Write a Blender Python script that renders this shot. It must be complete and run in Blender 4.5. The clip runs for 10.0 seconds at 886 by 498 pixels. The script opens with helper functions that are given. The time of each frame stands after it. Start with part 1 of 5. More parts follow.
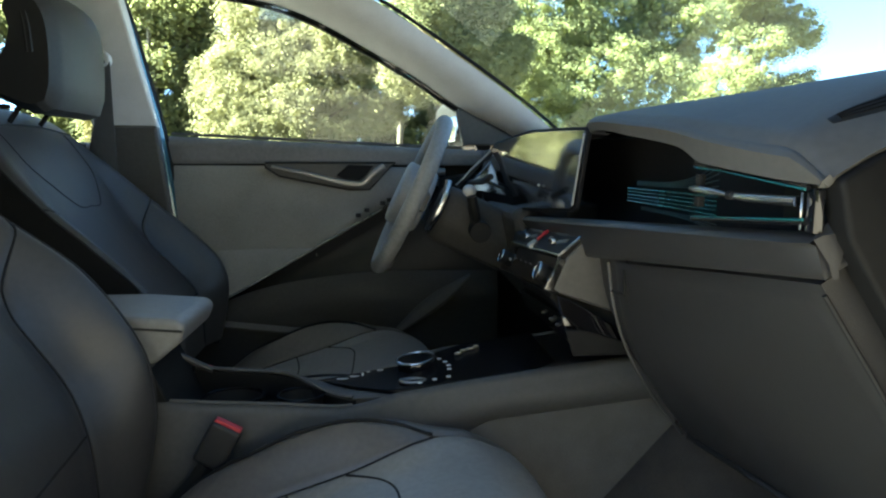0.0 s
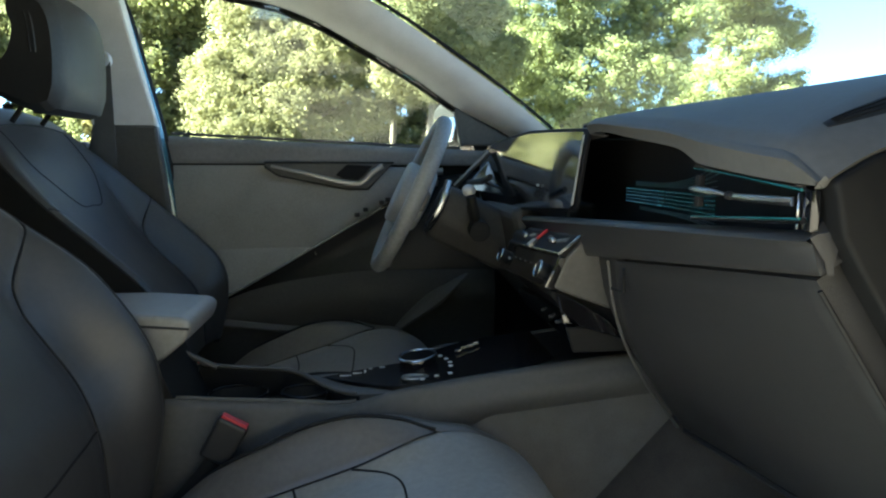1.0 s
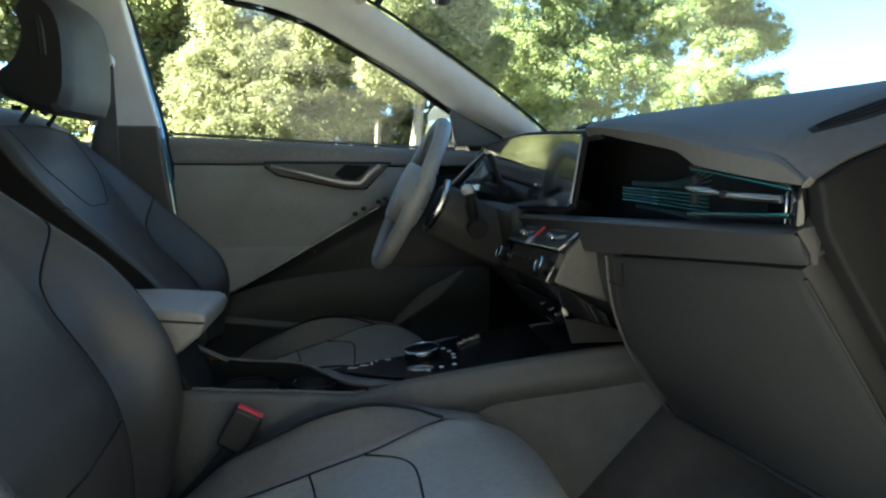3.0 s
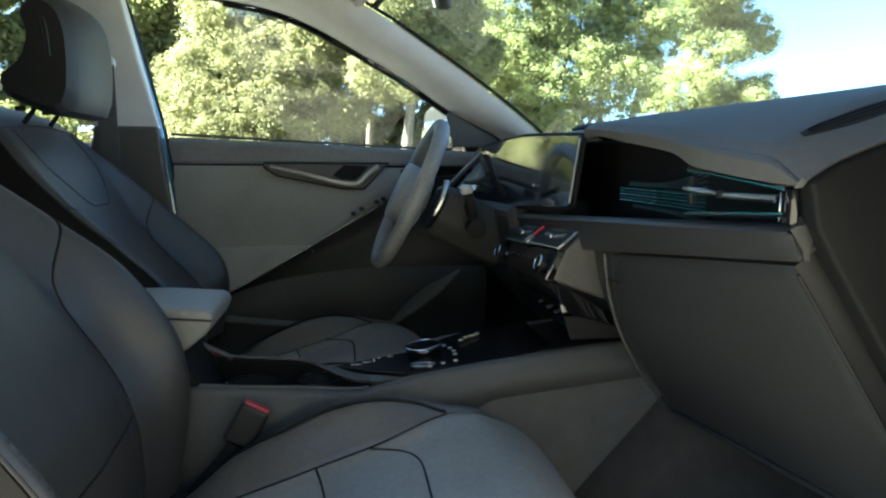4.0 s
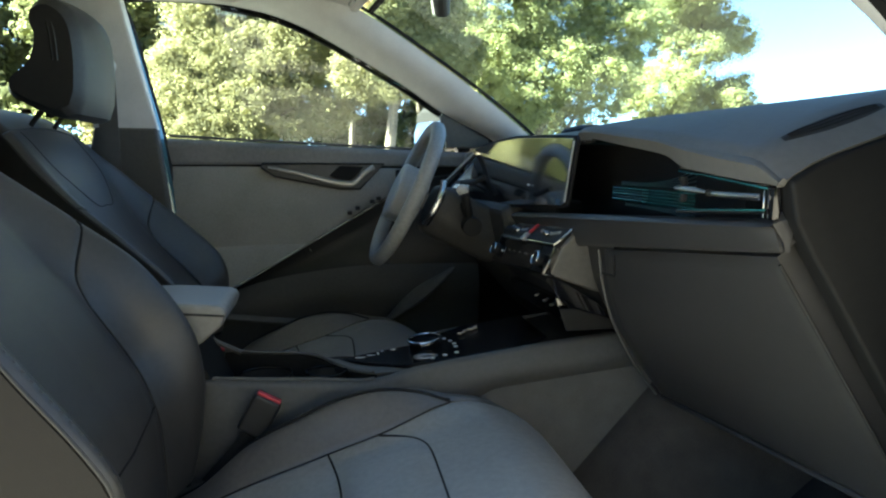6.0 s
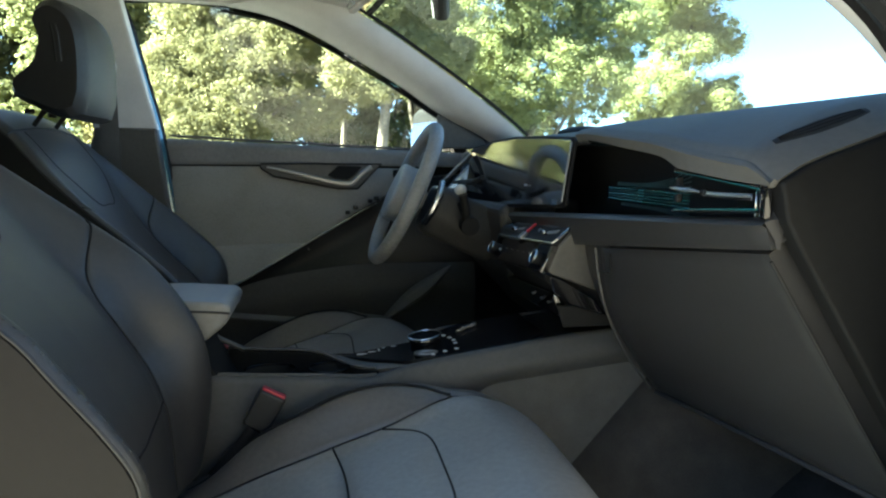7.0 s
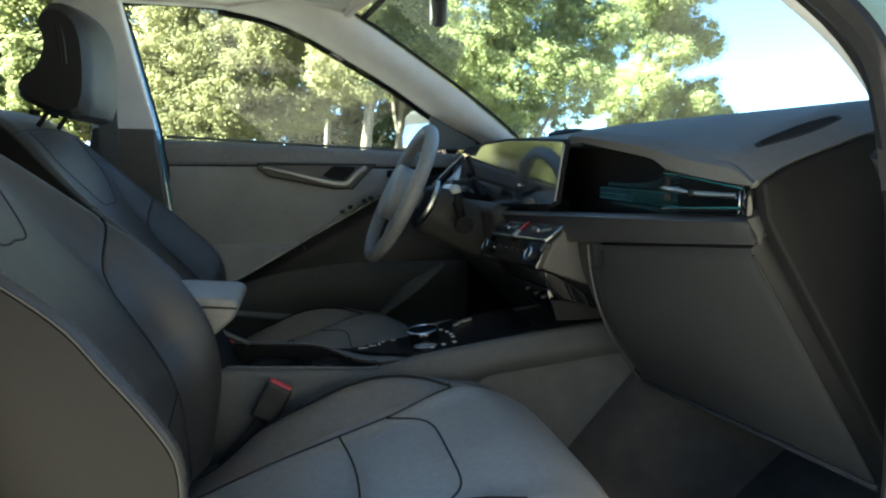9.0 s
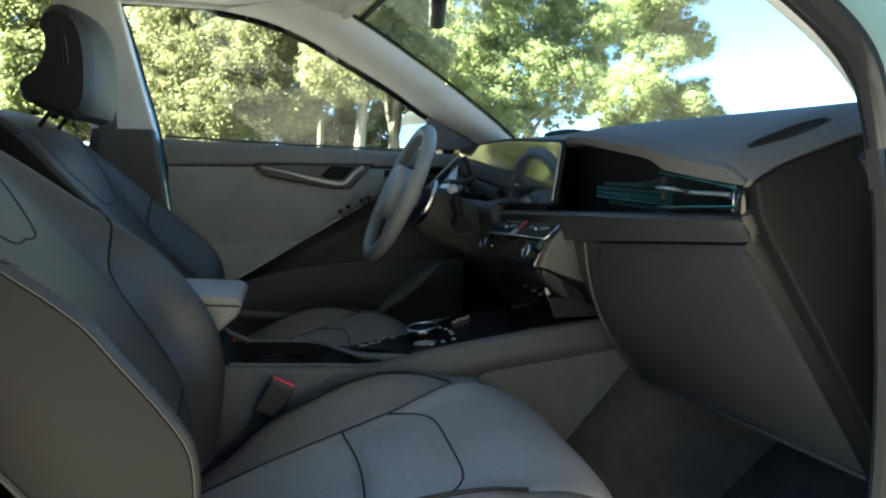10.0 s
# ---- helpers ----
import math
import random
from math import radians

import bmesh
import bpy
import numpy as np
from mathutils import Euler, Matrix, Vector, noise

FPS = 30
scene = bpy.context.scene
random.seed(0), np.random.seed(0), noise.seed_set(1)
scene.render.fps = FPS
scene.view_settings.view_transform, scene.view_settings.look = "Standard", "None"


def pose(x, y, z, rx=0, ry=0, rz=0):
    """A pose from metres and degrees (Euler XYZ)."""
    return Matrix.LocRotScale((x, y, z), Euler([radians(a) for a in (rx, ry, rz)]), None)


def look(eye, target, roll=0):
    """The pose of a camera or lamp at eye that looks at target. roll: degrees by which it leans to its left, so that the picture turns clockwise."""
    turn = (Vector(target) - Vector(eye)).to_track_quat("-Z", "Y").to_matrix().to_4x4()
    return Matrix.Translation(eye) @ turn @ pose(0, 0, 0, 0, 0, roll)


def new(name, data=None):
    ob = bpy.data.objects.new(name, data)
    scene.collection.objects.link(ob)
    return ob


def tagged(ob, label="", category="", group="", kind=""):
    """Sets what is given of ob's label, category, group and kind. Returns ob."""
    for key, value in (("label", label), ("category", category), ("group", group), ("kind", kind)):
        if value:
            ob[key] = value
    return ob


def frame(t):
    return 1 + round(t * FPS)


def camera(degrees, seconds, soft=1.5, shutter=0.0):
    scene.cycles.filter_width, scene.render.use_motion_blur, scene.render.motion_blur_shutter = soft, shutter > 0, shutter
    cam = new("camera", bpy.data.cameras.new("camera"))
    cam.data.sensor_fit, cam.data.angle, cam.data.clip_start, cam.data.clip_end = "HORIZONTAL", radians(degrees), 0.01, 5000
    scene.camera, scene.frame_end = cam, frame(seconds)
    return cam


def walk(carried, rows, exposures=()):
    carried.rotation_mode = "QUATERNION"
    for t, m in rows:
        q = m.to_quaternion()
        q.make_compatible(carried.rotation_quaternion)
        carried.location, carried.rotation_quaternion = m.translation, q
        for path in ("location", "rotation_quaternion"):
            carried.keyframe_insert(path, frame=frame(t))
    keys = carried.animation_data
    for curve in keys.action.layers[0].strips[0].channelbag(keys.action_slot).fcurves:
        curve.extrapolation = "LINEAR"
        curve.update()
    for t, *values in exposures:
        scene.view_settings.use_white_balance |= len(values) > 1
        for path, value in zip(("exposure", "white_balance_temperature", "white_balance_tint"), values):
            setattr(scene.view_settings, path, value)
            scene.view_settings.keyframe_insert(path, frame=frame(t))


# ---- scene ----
cam = camera(71.8, 10.0, soft=2.2)
PATH = [
    (0, (0.146, -0.986, 0.945), (0.346, 0.986, 0.675), 0.3),
    (0.5, (0.139, -0.993, 0.945), (0.35, 0.977, 0.676), 0.4),
    (1, (0.129, -1.002, 0.946), (0.354, 0.967, 0.675), 0.4),
    (1.5, (0.121, -1.012, 0.946), (0.358, 0.955, 0.675), 0.5),
    (2, (0.111, -1.022, 0.947), (0.36, 0.944, 0.675), 0.4),
    (2.5, (0.101, -1.033, 0.947), (0.363, 0.931, 0.675), 0.4),
    (4, (0.07, -1.064, 0.948), (0.375, 0.894, 0.677), 0.5),
    (4.5, (0.06, -1.076, 0.949), (0.379, 0.88, 0.678), 0.5),
    (5, (0.05, -1.086, 0.95), (0.383, 0.867, 0.678), 0.5),
    (5.5, (0.04, -1.097, 0.95), (0.387, 0.854, 0.678), 0.4),
    (7, (0.009, -1.13, 0.951), (0.398, 0.813, 0.679), 0.5),
    (7.5, (0.0, -1.14, 0.952), (0.403, 0.8, 0.68), 0.5),
    (8, (-0.01, -1.151, 0.952), (0.407, 0.786, 0.681), 0.5),
    (8.5, (-0.02, -1.161, 0.952), (0.411, 0.773, 0.681), 0.6),
    (9, (-0.029, -1.171, 0.952), (0.414, 0.761, 0.681), 0.6),
    (9.5, (-0.037, -1.179, 0.952), (0.417, 0.749, 0.68), 0.6),
    (10, (-0.045, -1.187, 0.952), (0.42, 0.739, 0.681), 0.6),
]
EXPOSURES = [(0.0, 5.42, 7250, -0.5), (10.0, 5.42, 7250, -0.5)]
walk(cam, [(t, look(e, g, r)) for t, e, g, r in PATH], EXPOSURES)

# ---- world, sun ----
SUN_DIR = Vector((-0.80, -0.03, 0.70)).normalized()      # towards the sun
world = bpy.data.worlds.new("world")
scene.world = world
world.use_nodes = True
wn, wl = world.node_tree.nodes, world.node_tree.links
sky = wn.new("ShaderNodeTexSky")
sky.sky_type, sky.sun_disc = "NISHITA", False
sky.sun_elevation = math.asin(SUN_DIR.z)
sky.sun_rotation = math.atan2(SUN_DIR.x, SUN_DIR.y)
sky.altitude, sky.air_density, sky.dust_density, sky.ozone_density = 5000, 0.5, 0.0, 0.8
wn["Background"].inputs["Strength"].default_value = 0.042
wl.new(sky.outputs[0], wn["Background"].inputs["Color"])
lamp = bpy.data.lights.new("sun", "SUN")
lamp.energy, lamp.angle, lamp.color = 3.5, radians(0.6), (1.0, 0.95, 0.86)
sun = new("sun", lamp)
sun.matrix_world = look(SUN_DIR * 30, (0, 0, 0))


# ---- materials ----
def material(name, base, rough=0.5, metal=0.0, coat=0.0, spec=0.5, var=0.15, scale=40.0, bump=0.0, bump_scale=900.0, cells=False, second=None):
    """A principled surface with two scales of variation and fine relief, in object space metres."""
    m = bpy.data.materials.new(name)
    m.use_nodes = True
    n, l = m.node_tree.nodes, m.node_tree.links
    p = n["Principled BSDF"]
    p.inputs["Roughness"].default_value, p.inputs["Metallic"].default_value = rough, metal
    p.inputs["Coat Weight"].default_value, p.inputs["Specular IOR Level"].default_value = coat, spec
    p.inputs["Coat Roughness"].default_value = 0.04
    tc = n.new("ShaderNodeTexCoord")
    big = n.new("ShaderNodeTexNoise")
    big.inputs["Scale"].default_value, big.inputs["Detail"].default_value = scale * 0.15, 4
    fine = n.new("ShaderNodeTexNoise")
    fine.inputs["Scale"].default_value, fine.inputs["Detail"].default_value = scale * 4, 3
    add = n.new("ShaderNodeMath")
    add.operation = "ADD"
    for t in (big, fine):
        l.new(tc.outputs["Object"], t.inputs["Vector"])
    l.new(big.outputs["Fac"], add.inputs[0])
    l.new(fine.outputs["Fac"], add.inputs[1])
    ramp = n.new("ShaderNodeMapRange")
    ramp.inputs["From Min"].default_value, ramp.inputs["From Max"].default_value = 0.7, 1.3
    l.new(add.outputs[0], ramp.inputs["Value"])
    mix = n.new("ShaderNodeMix")
    mix.data_type = "RGBA"
    other = second or tuple(c * (1 - 2 * var) for c in base)
    mix.inputs["A"].default_value = (*other, 1)
    mix.inputs["B"].default_value = (*(c * (1 + var) for c in base), 1) if not second else (*base, 1)
    l.new(ramp.outputs[0], mix.inputs["Factor"])
    l.new(mix.outputs["Result"], p.inputs["Base Color"])
    rr = n.new("ShaderNodeMapRange")
    rr.inputs["To Min"].default_value, rr.inputs["To Max"].default_value = max(rough - 0.06, 0.02), min(rough + 0.06, 1)
    l.new(big.outputs["Fac"], rr.inputs["Value"])
    l.new(rr.outputs[0], p.inputs["Roughness"])
    if bump:
        if cells:
            t = n.new("ShaderNodeTexVoronoi")
            t.feature = "DISTANCE_TO_EDGE"
            t.inputs["Scale"].default_value = bump_scale
            out = t.outputs["Distance"]
        else:
            t = n.new("ShaderNodeTexNoise")
            t.inputs["Scale"].default_value, t.inputs["Detail"].default_value = bump_scale, 3
            out = t.outputs["Fac"]
        l.new(tc.outputs["Object"], t.inputs["Vector"])
        b = n.new("ShaderNodeBump")
        b.inputs["Strength"].default_value, b.inputs["Distance"].default_value = bump, 0.001
        l.new(out, b.inputs["Height"])
        l.new(b.outputs[0], p.inputs["Normal"])
    return m


def pane(name, tint, gloss):
    """Clear glass: it lets the view through and mirrors by its angle."""
    m = bpy.data.materials.new(name)
    m.use_nodes = True
    n, l = m.node_tree.nodes, m.node_tree.links
    n.remove(n["Principled BSDF"])
    clear, shine, mix, fres = (n.new("ShaderNodeBsdf" + "Transparent"), n.new("ShaderNodeBsdf" + "Glossy"), n.new("ShaderNodeMixShader"), n.new("ShaderNodeLayerWeight"))
    power, scaled = n.new("ShaderNodeMath"), n.new("ShaderNodeMath")
    power.operation, scaled.operation = "POWER", "MULTIPLY_ADD"
    power.inputs[1].default_value, scaled.inputs[1].default_value, scaled.inputs[2].default_value = 4.0, gloss, 0.02
    clear.inputs["Color"].default_value, shine.inputs["Roughness"].default_value = (*tint, 1), 0.02
    l.new(fres.outputs["Facing"], power.inputs[0])
    l.new(power.outputs[0], scaled.inputs[0])
    l.new(scaled.outputs[0], mix.inputs[0])
    l.new(clear.outputs[0], mix.inputs[1])
    l.new(shine.outputs[0], mix.inputs[2])
    l.new(mix.outputs[0], n["Material Output"].inputs["Surface"])
    return m


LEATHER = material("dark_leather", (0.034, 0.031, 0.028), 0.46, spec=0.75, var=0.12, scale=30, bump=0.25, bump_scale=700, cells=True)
# the backrest's leather, lightened for the light that falls on the cushion
BOLSTER = material("lit_cushion_leather", (0.098, 0.087, 0.077), 0.38, spec=0.8, var=0.12, scale=30, bump=0.25, bump_scale=700, cells=True)
# taupe leather darkened to offset strong door-side light, standing in for shade
LEATHER_SIDE = material("darkened_side_leather", (0.0145, 0.013, 0.0117), 0.6, spec=0.15, var=0.05, scale=30, bump=0.25, bump_scale=700, cells=True)
LEATHER_WHEEL = material("grey_wheel_leather", (0.22, 0.218, 0.214), 0.5, var=0.12, scale=40, bump=0.3, bump_scale=900, cells=True)
# the same leather, lightest: sky light on upward faces put into its colour
INSERT = material("lit_seat_leather", (0.225, 0.217, 0.202), 0.38, spec=0.8, var=0.10, scale=30, bump=0.22, bump_scale=700, cells=True)
HEAD_PAD = material("dark_headrest_leather", (0.030, 0.028, 0.026), 0.5, spec=0.3, var=0.12, scale=30, bump=0.2, bump_scale=700, cells=True)
HEAD_SHELL = material("black_headrest_vinyl", (0.012, 0.012, 0.012), 0.45, spec=0.4, var=0.12, scale=30, bump=0.2, bump_scale=700, cells=True)
THREAD = material("grey_piping", (0.022, 0.021, 0.020), 0.6, var=0.2, scale=300)
PAD = material("soft_dash_plastic", (0.062, 0.060, 0.056), 0.6, var=0.10, scale=30, bump=0.2, bump_scale=1100)
DOOR_TOP = material("soft_door_top", (0.18, 0.175, 0.168), 0.6, spec=0.4, var=0.10, scale=30, bump=0.2, bump_scale=1100)
CLOTH = material("grey_door_cloth", (0.26, 0.252, 0.242), 0.7, spec=0.3, var=0.08, scale=60, bump=0.2, bump_scale=1200)
# dash plastic blackened for the end that the open door shades
END_CAP = material("shaded_cap_plastic", (0.007, 0.007, 0.007), 0.6, spec=0.09, var=0.10, scale=30, bump=0.2, bump_scale=900)
FASCIA = material("dark_fascia_plastic", (0.024, 0.0235, 0.0235), 0.40, spec=0.40, var=0.10, scale=30, bump=0.25, bump_scale=900)
HARD = material("dark_grained_plastic", (0.072, 0.069, 0.065), 0.55, var=0.10, scale=30, bump=0.25, bump_scale=900)
TAUPE = material("taupe_plastic", (0.075, 0.070, 0.063), 0.5, var=0.10, scale=30, bump=0.2, bump_scale=900)
KNEE = material("dark_taupe_plastic", (0.048, 0.045, 0.041), 0.55, spec=0.3, var=0.10, scale=30, bump=0.2, bump_scale=900)
BLACK = material("black_plastic", (0.013, 0.013, 0.013), 0.65, spec=0.2, var=0.15, scale=40, bump=0.15)
LOWER = material("black_door_plastic", (0.015, 0.0145, 0.014), 0.42, spec=0.25, var=0.15, scale=40, bump=0.15)
PIANO = material("piano_black", (0.006, 0.006, 0.007), 0.08, coat=1.0, var=0.1, scale=20)
DECK = material("gloss_black_deck", (0.006, 0.006, 0.007), 0.25, spec=0.12, var=0.1, scale=20)
SCREEN = material("display_glass", (0.012, 0.012, 0.015), 0.10, coat=1.0, spec=0.8, var=0.1, scale=10)
CHROME = material("satin_chrome", (0.46, 0.46, 0.46), 0.25, metal=1.0, var=0.05, scale=60)
SILVER = material("silver_trim", (0.30, 0.295, 0.285), 0.40, metal=0.9, var=0.06, scale=80)
TEAL = material("teal_trim", (0.02, 0.15, 0.16), 0.25, metal=0.4, var=0.1, scale=80)
RIB = material("dark_teal_trim", (0.02, 0.06, 0.07), 0.3, metal=0.4, var=0.1, scale=80)
HEADLINER = material("grey_headliner_cloth", (0.50, 0.49, 0.474), 0.9, spec=0.2, var=0.06, scale=120, bump=0.3, bump_scale=1500)
VISOR = material("grey_visor_cloth", (0.30, 0.295, 0.28), 0.85, spec=0.2, var=0.06, scale=120, bump=0.3, bump_scale=1500)
HUB = material("satin_hub_plastic", (0.30, 0.305, 0.31), 0.38, var=0.08, scale=40, bump=0.1, bump_scale=900)
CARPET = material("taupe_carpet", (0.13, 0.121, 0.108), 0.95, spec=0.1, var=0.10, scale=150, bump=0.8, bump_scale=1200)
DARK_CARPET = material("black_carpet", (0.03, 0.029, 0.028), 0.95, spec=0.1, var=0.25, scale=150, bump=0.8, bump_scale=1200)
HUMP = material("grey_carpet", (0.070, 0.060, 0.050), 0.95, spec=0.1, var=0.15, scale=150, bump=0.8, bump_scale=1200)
PAINT = material("teal_car_paint", (0.035, 0.12, 0.15), 0.25, metal=0.3, coat=1.0, var=0.05, scale=200)
RUBBER = material("black_rubber", (0.008, 0.008, 0.009), 0.65, spec=0.15, var=0.15, scale=60)
WEBBING = material("grey_belt_webbing", (0.07, 0.07, 0.07), 0.8, var=0.12, scale=200, bump=0.4, bump_scale=1500)
RED = material("red_button", (0.45, 0.02, 0.03), 0.35, var=0.05, scale=100)
WHITE_INK = material("white_marking", (0.75, 0.75, 0.72), 0.5, var=0.03, scale=100)
MIRROR = material("mirror_glass", (0.92, 0.92, 0.92), 0.02, metal=1.0, var=0.01, scale=10)
WINDSCREEN = pane("tinted_windscreen", (0.48, 0.645, 0.645), 0.22)
WINDOW = pane("tinted_glass", (0.76, 0.84, 0.845), 0.22)


# ---- mesh helpers ----
def linked(name, me, mat, parent=None, label="", smooth=True):
    if smooth:
        me.polygons.foreach_set("use_smooth", [True] * len(me.polygons))
    me.materials.append(mat)
    ob = new(name, me)
    if parent:
        ob.parent = parent
        ob.matrix_parent_inverse = parent.matrix_world.inverted()
    if label:
        ob["label"] = label
    return ob


def part(name, bm, mat, parent, label="", smooth=True, sharp=35):
    """One mesh object from a bmesh, under its thing."""
    bmesh.ops.recalc_face_normals(bm, faces=bm.faces)
    for e in bm.edges:
        if len(e.link_faces) == 2 and e.calc_face_angle(0) > radians(sharp):
            e.smooth = False
    areas = sorted(f.calc_area() for f in bm.faces)
    middle = areas[len(areas) // 2]
    curved = [len(areas) > 700 or not (len(f.verts) > 4 or f.calc_area() > 8 * middle) for f in bm.faces]
    me = bpy.data.meshes.new(name)
    bm.to_mesh(me)
    bm.free()
    ob = linked(name, me, mat, parent, label, False)
    me.polygons.foreach_set("use_smooth", [smooth and c for c in curved])
    return ob


def thing(name, label, category, at=(0, 0, 0), group="", kind=""):
    ob = new(name)
    ob.empty_display_size = 0.05
    ob.matrix_world = pose(*at)
    return tagged(ob, label, category, group, kind)


def curve(points, n=8, closed=False):
    """A smooth line through points (Catmull-Rom)."""
    p = [Vector(q) for q in points]
    out, k = [], len(p)
    for i in range(k if closed else k - 1):
        if closed:
            a, b, c, d = p[i - 1], p[i], p[(i + 1) % k], p[(i + 2) % k]
        else:
            a, b, c, d = p[max(i - 1, 0)], p[i], p[i + 1], p[min(i + 2, k - 1)]
        for j in range(n):
            t = j / n
            out.append(0.5 * ((2 * b) + (c - a) * t + (2 * a - 5 * b + 4 * c - d) * t * t + (3 * b - a - 3 * c + d) * t ** 3))
    if not closed:
        out.append(p[-1])
    return out


def tube(points, r, closed=False, sides=8, flat=1.0, up=None):
    """A round or flattened bar along a line. flat: thickness along up as a share of r."""
    bm = bmesh.new()
    p = [Vector(q) for q in points]
    n = len(p)
    rings, side = [], None
    for i in range(n):
        d = (p[(i + 1) % n] - p[i - 1]) if closed else (p[min(i + 1, n - 1)] - p[max(i - 1, 0)])
        d.normalize()
        if up is not None:
            side = d.cross(Vector(up)).normalized()
        elif side is None:
            side = d.orthogonal().normalized()
        else:
            side = (side - d * side.dot(d)).normalized()
        v = side.cross(d)
        rr = r[i] if isinstance(r, (list, tuple)) else r
        rings.append([bm.verts.new(p[i] + side * rr * math.cos(a) + v * rr * flat * math.sin(a)) for a in (2 * math.pi * k / sides for k in range(sides))])
    for i in range(n if closed else n - 1):
        a, b = rings[i], rings[(i + 1) % n]
        for k in range(sides):
            bm.faces.new((a[k], a[(k + 1) % sides], b[(k + 1) % sides], b[k]))
    if not closed:
        bm.faces.new(rings[0][::-1])
        bm.faces.new(rings[-1])
    return bm


def box(size, at=(0, 0, 0), bevel=0.004, segs=2, turn=None):
    bm = bmesh.new()
    bmesh.ops.create_cube(bm, size=1, matrix=Matrix.Diagonal((*size, 1)))
    if bevel:
        bmesh.ops.bevel(bm, geom=bm.edges[:], offset=bevel, segments=segs, profile=0.5, affect="EDGES")
    bm.transform(Matrix.Translation(at) @ (turn or Matrix.Identity(4)))
    return bm


def slab(outline, depth, bevel=0.004, segs=2):
    """A plate from a flat outline of 3D points, swept by the vector depth, with rounded edges."""
    bm = bmesh.new()
    face = bm.faces.new([bm.verts.new(p) for p in outline])
    r = bmesh.ops.extrude_face_region(bm, geom=[face])
    bmesh.ops.translate(bm, vec=depth, verts=[v for v in r["geom"] if isinstance(v, bmesh.types.BMVert)])
    bmesh.ops.recalc_face_normals(bm, faces=bm.faces)
    if bevel:
        bmesh.ops.bevel(bm, geom=bm.edges[:], offset=bevel, segments=segs, profile=0.5, affect="EDGES", clamp_overlap=True)
    return bm


def disc(centre, axis, r, h, sides=32, bevel=0.002):
    bm = bmesh.new()
    bmesh.ops.create_cone(bm, cap_ends=True, segments=sides, radius1=r, radius2=r, depth=h)
    if bevel:
        rim = [e for e in bm.edges if abs(e.verts[0].co.z - e.verts[1].co.z) < 1e-6]
        bmesh.ops.bevel(bm, geom=rim, offset=bevel, segments=2, profile=0.5, affect="EDGES")
    bm.transform(Matrix.Translation(centre) @ Vector(axis).to_track_quat("Z", "Y").to_matrix().to_4x4())
    return bm


def skin(f, u0, u1, v0, v1, nu, nv, press=0.004, wall=0.02, out=None):
    """A panel of the surface f(u, v), facing out: a grid whose edges are pressed in like a seam and turned under by wall metres."""
    us, vs = np.linspace(u0, u1, nu), np.linspace(v0, v1, nv)
    P = np.array([[f(u, v) for v in vs] for u in us], float)
    gu, gv = np.gradient(P, axis=0), np.gradient(P, axis=1)
    N = np.cross(gu, gv)
    N /= np.linalg.norm(N, axis=2, keepdims=True) + 1e-12
    if out is not None and (N.reshape(-1, 3) @ np.array(out, float)).sum() < 0:
        N = -N
    bm = bmesh.new()
    vv = [[None] * nv for _ in range(nu)]
    for i in range(nu):
        for j in range(nv):
            edge = i in (0, nu - 1) or j in (0, nv - 1)
            vv[i][j] = bm.verts.new(P[i, j] - (N[i, j] * press if edge else 0))
    for i in range(nu - 1):
        for j in range(nv - 1):
            bm.faces.new((vv[i][j], vv[i + 1][j], vv[i + 1][j + 1], vv[i][j + 1]))
    rim = [(i, 0) for i in range(nu)] + [(nu - 1, j) for j in range(1, nv)] + [(i, nv - 1) for i in range(nu - 2, -1, -1)] + [(0, j) for j in range(nv - 2, 0, -1)]
    low = [bm.verts.new(P[i, j] - N[i, j] * (press + wall)) for i, j in rim]
    for k in range(len(rim)):
        a, b = rim[k], rim[(k + 1) % len(rim)]
        bm.faces.new((vv[a[0]][a[1]], vv[b[0]][b[1]], low[(k + 1) % len(rim)], low[k]))
    return bm


def lerp(x, xs, ys):
    return float(np.interp(x, xs, ys))


def smooth_interp(x, xs, ys):
    """Piecewise smooth interpolation."""
    i = min(max(int(np.searchsorted(xs, x)) - 1, 0), len(xs) - 2)
    t = min(max((x - xs[i]) / (xs[i + 1] - xs[i]), 0), 1)
    m = [(ys[min(k + 1, len(ys) - 1)] - ys[max(k - 1, 0)]) / (xs[min(k + 1, len(xs) - 1)] - xs[max(k - 1, 0)]) for k in (i, i + 1)]
    h = xs[i + 1] - xs[i]
    return (2 * t ** 3 - 3 * t * t + 1) * ys[i] + (t ** 3 - 2 * t * t + t) * h * m[0] + (3 * t * t - 2 * t ** 3) * ys[i + 1] + (t ** 3 - t * t) * h * m[1]


# ---- car shell: floor, bulkhead, roof, pillars ----
def z_roof(x, y):
    a = abs(y)
    z = lerp(a, (0, 0.40, 0.56, 0.62, 0.66), (1.405, 1.398, 1.392, 1.382, 1.380))
    w = min(max((a - 0.59) / 0.07, 0), 1)
    return z - 0.28 * w * max(x + 0.27, 0) ** 1.6 - 0.06 * max(x + 0.10, 0)


def x_front(y):
    return smooth_interp(abs(y), (0, 0.40, 0.56, 0.62, 0.66), (0.20, 0.165, 0.14, 0.09, -0.02))


def headliner_at(u, v):
    y = v
    x = -1.9 + (x_front(y) + 1.9) * (1 - (1 - u) ** 1.6)
    return (x, y, z_roof(x, y))


def roof_at(u, v):
    x, _, z = headliner_at(u, v * 0.985)
    # widened past the body sides, out of view, to shade the door seals
    return (x, v * 1.17, z + 0.05)


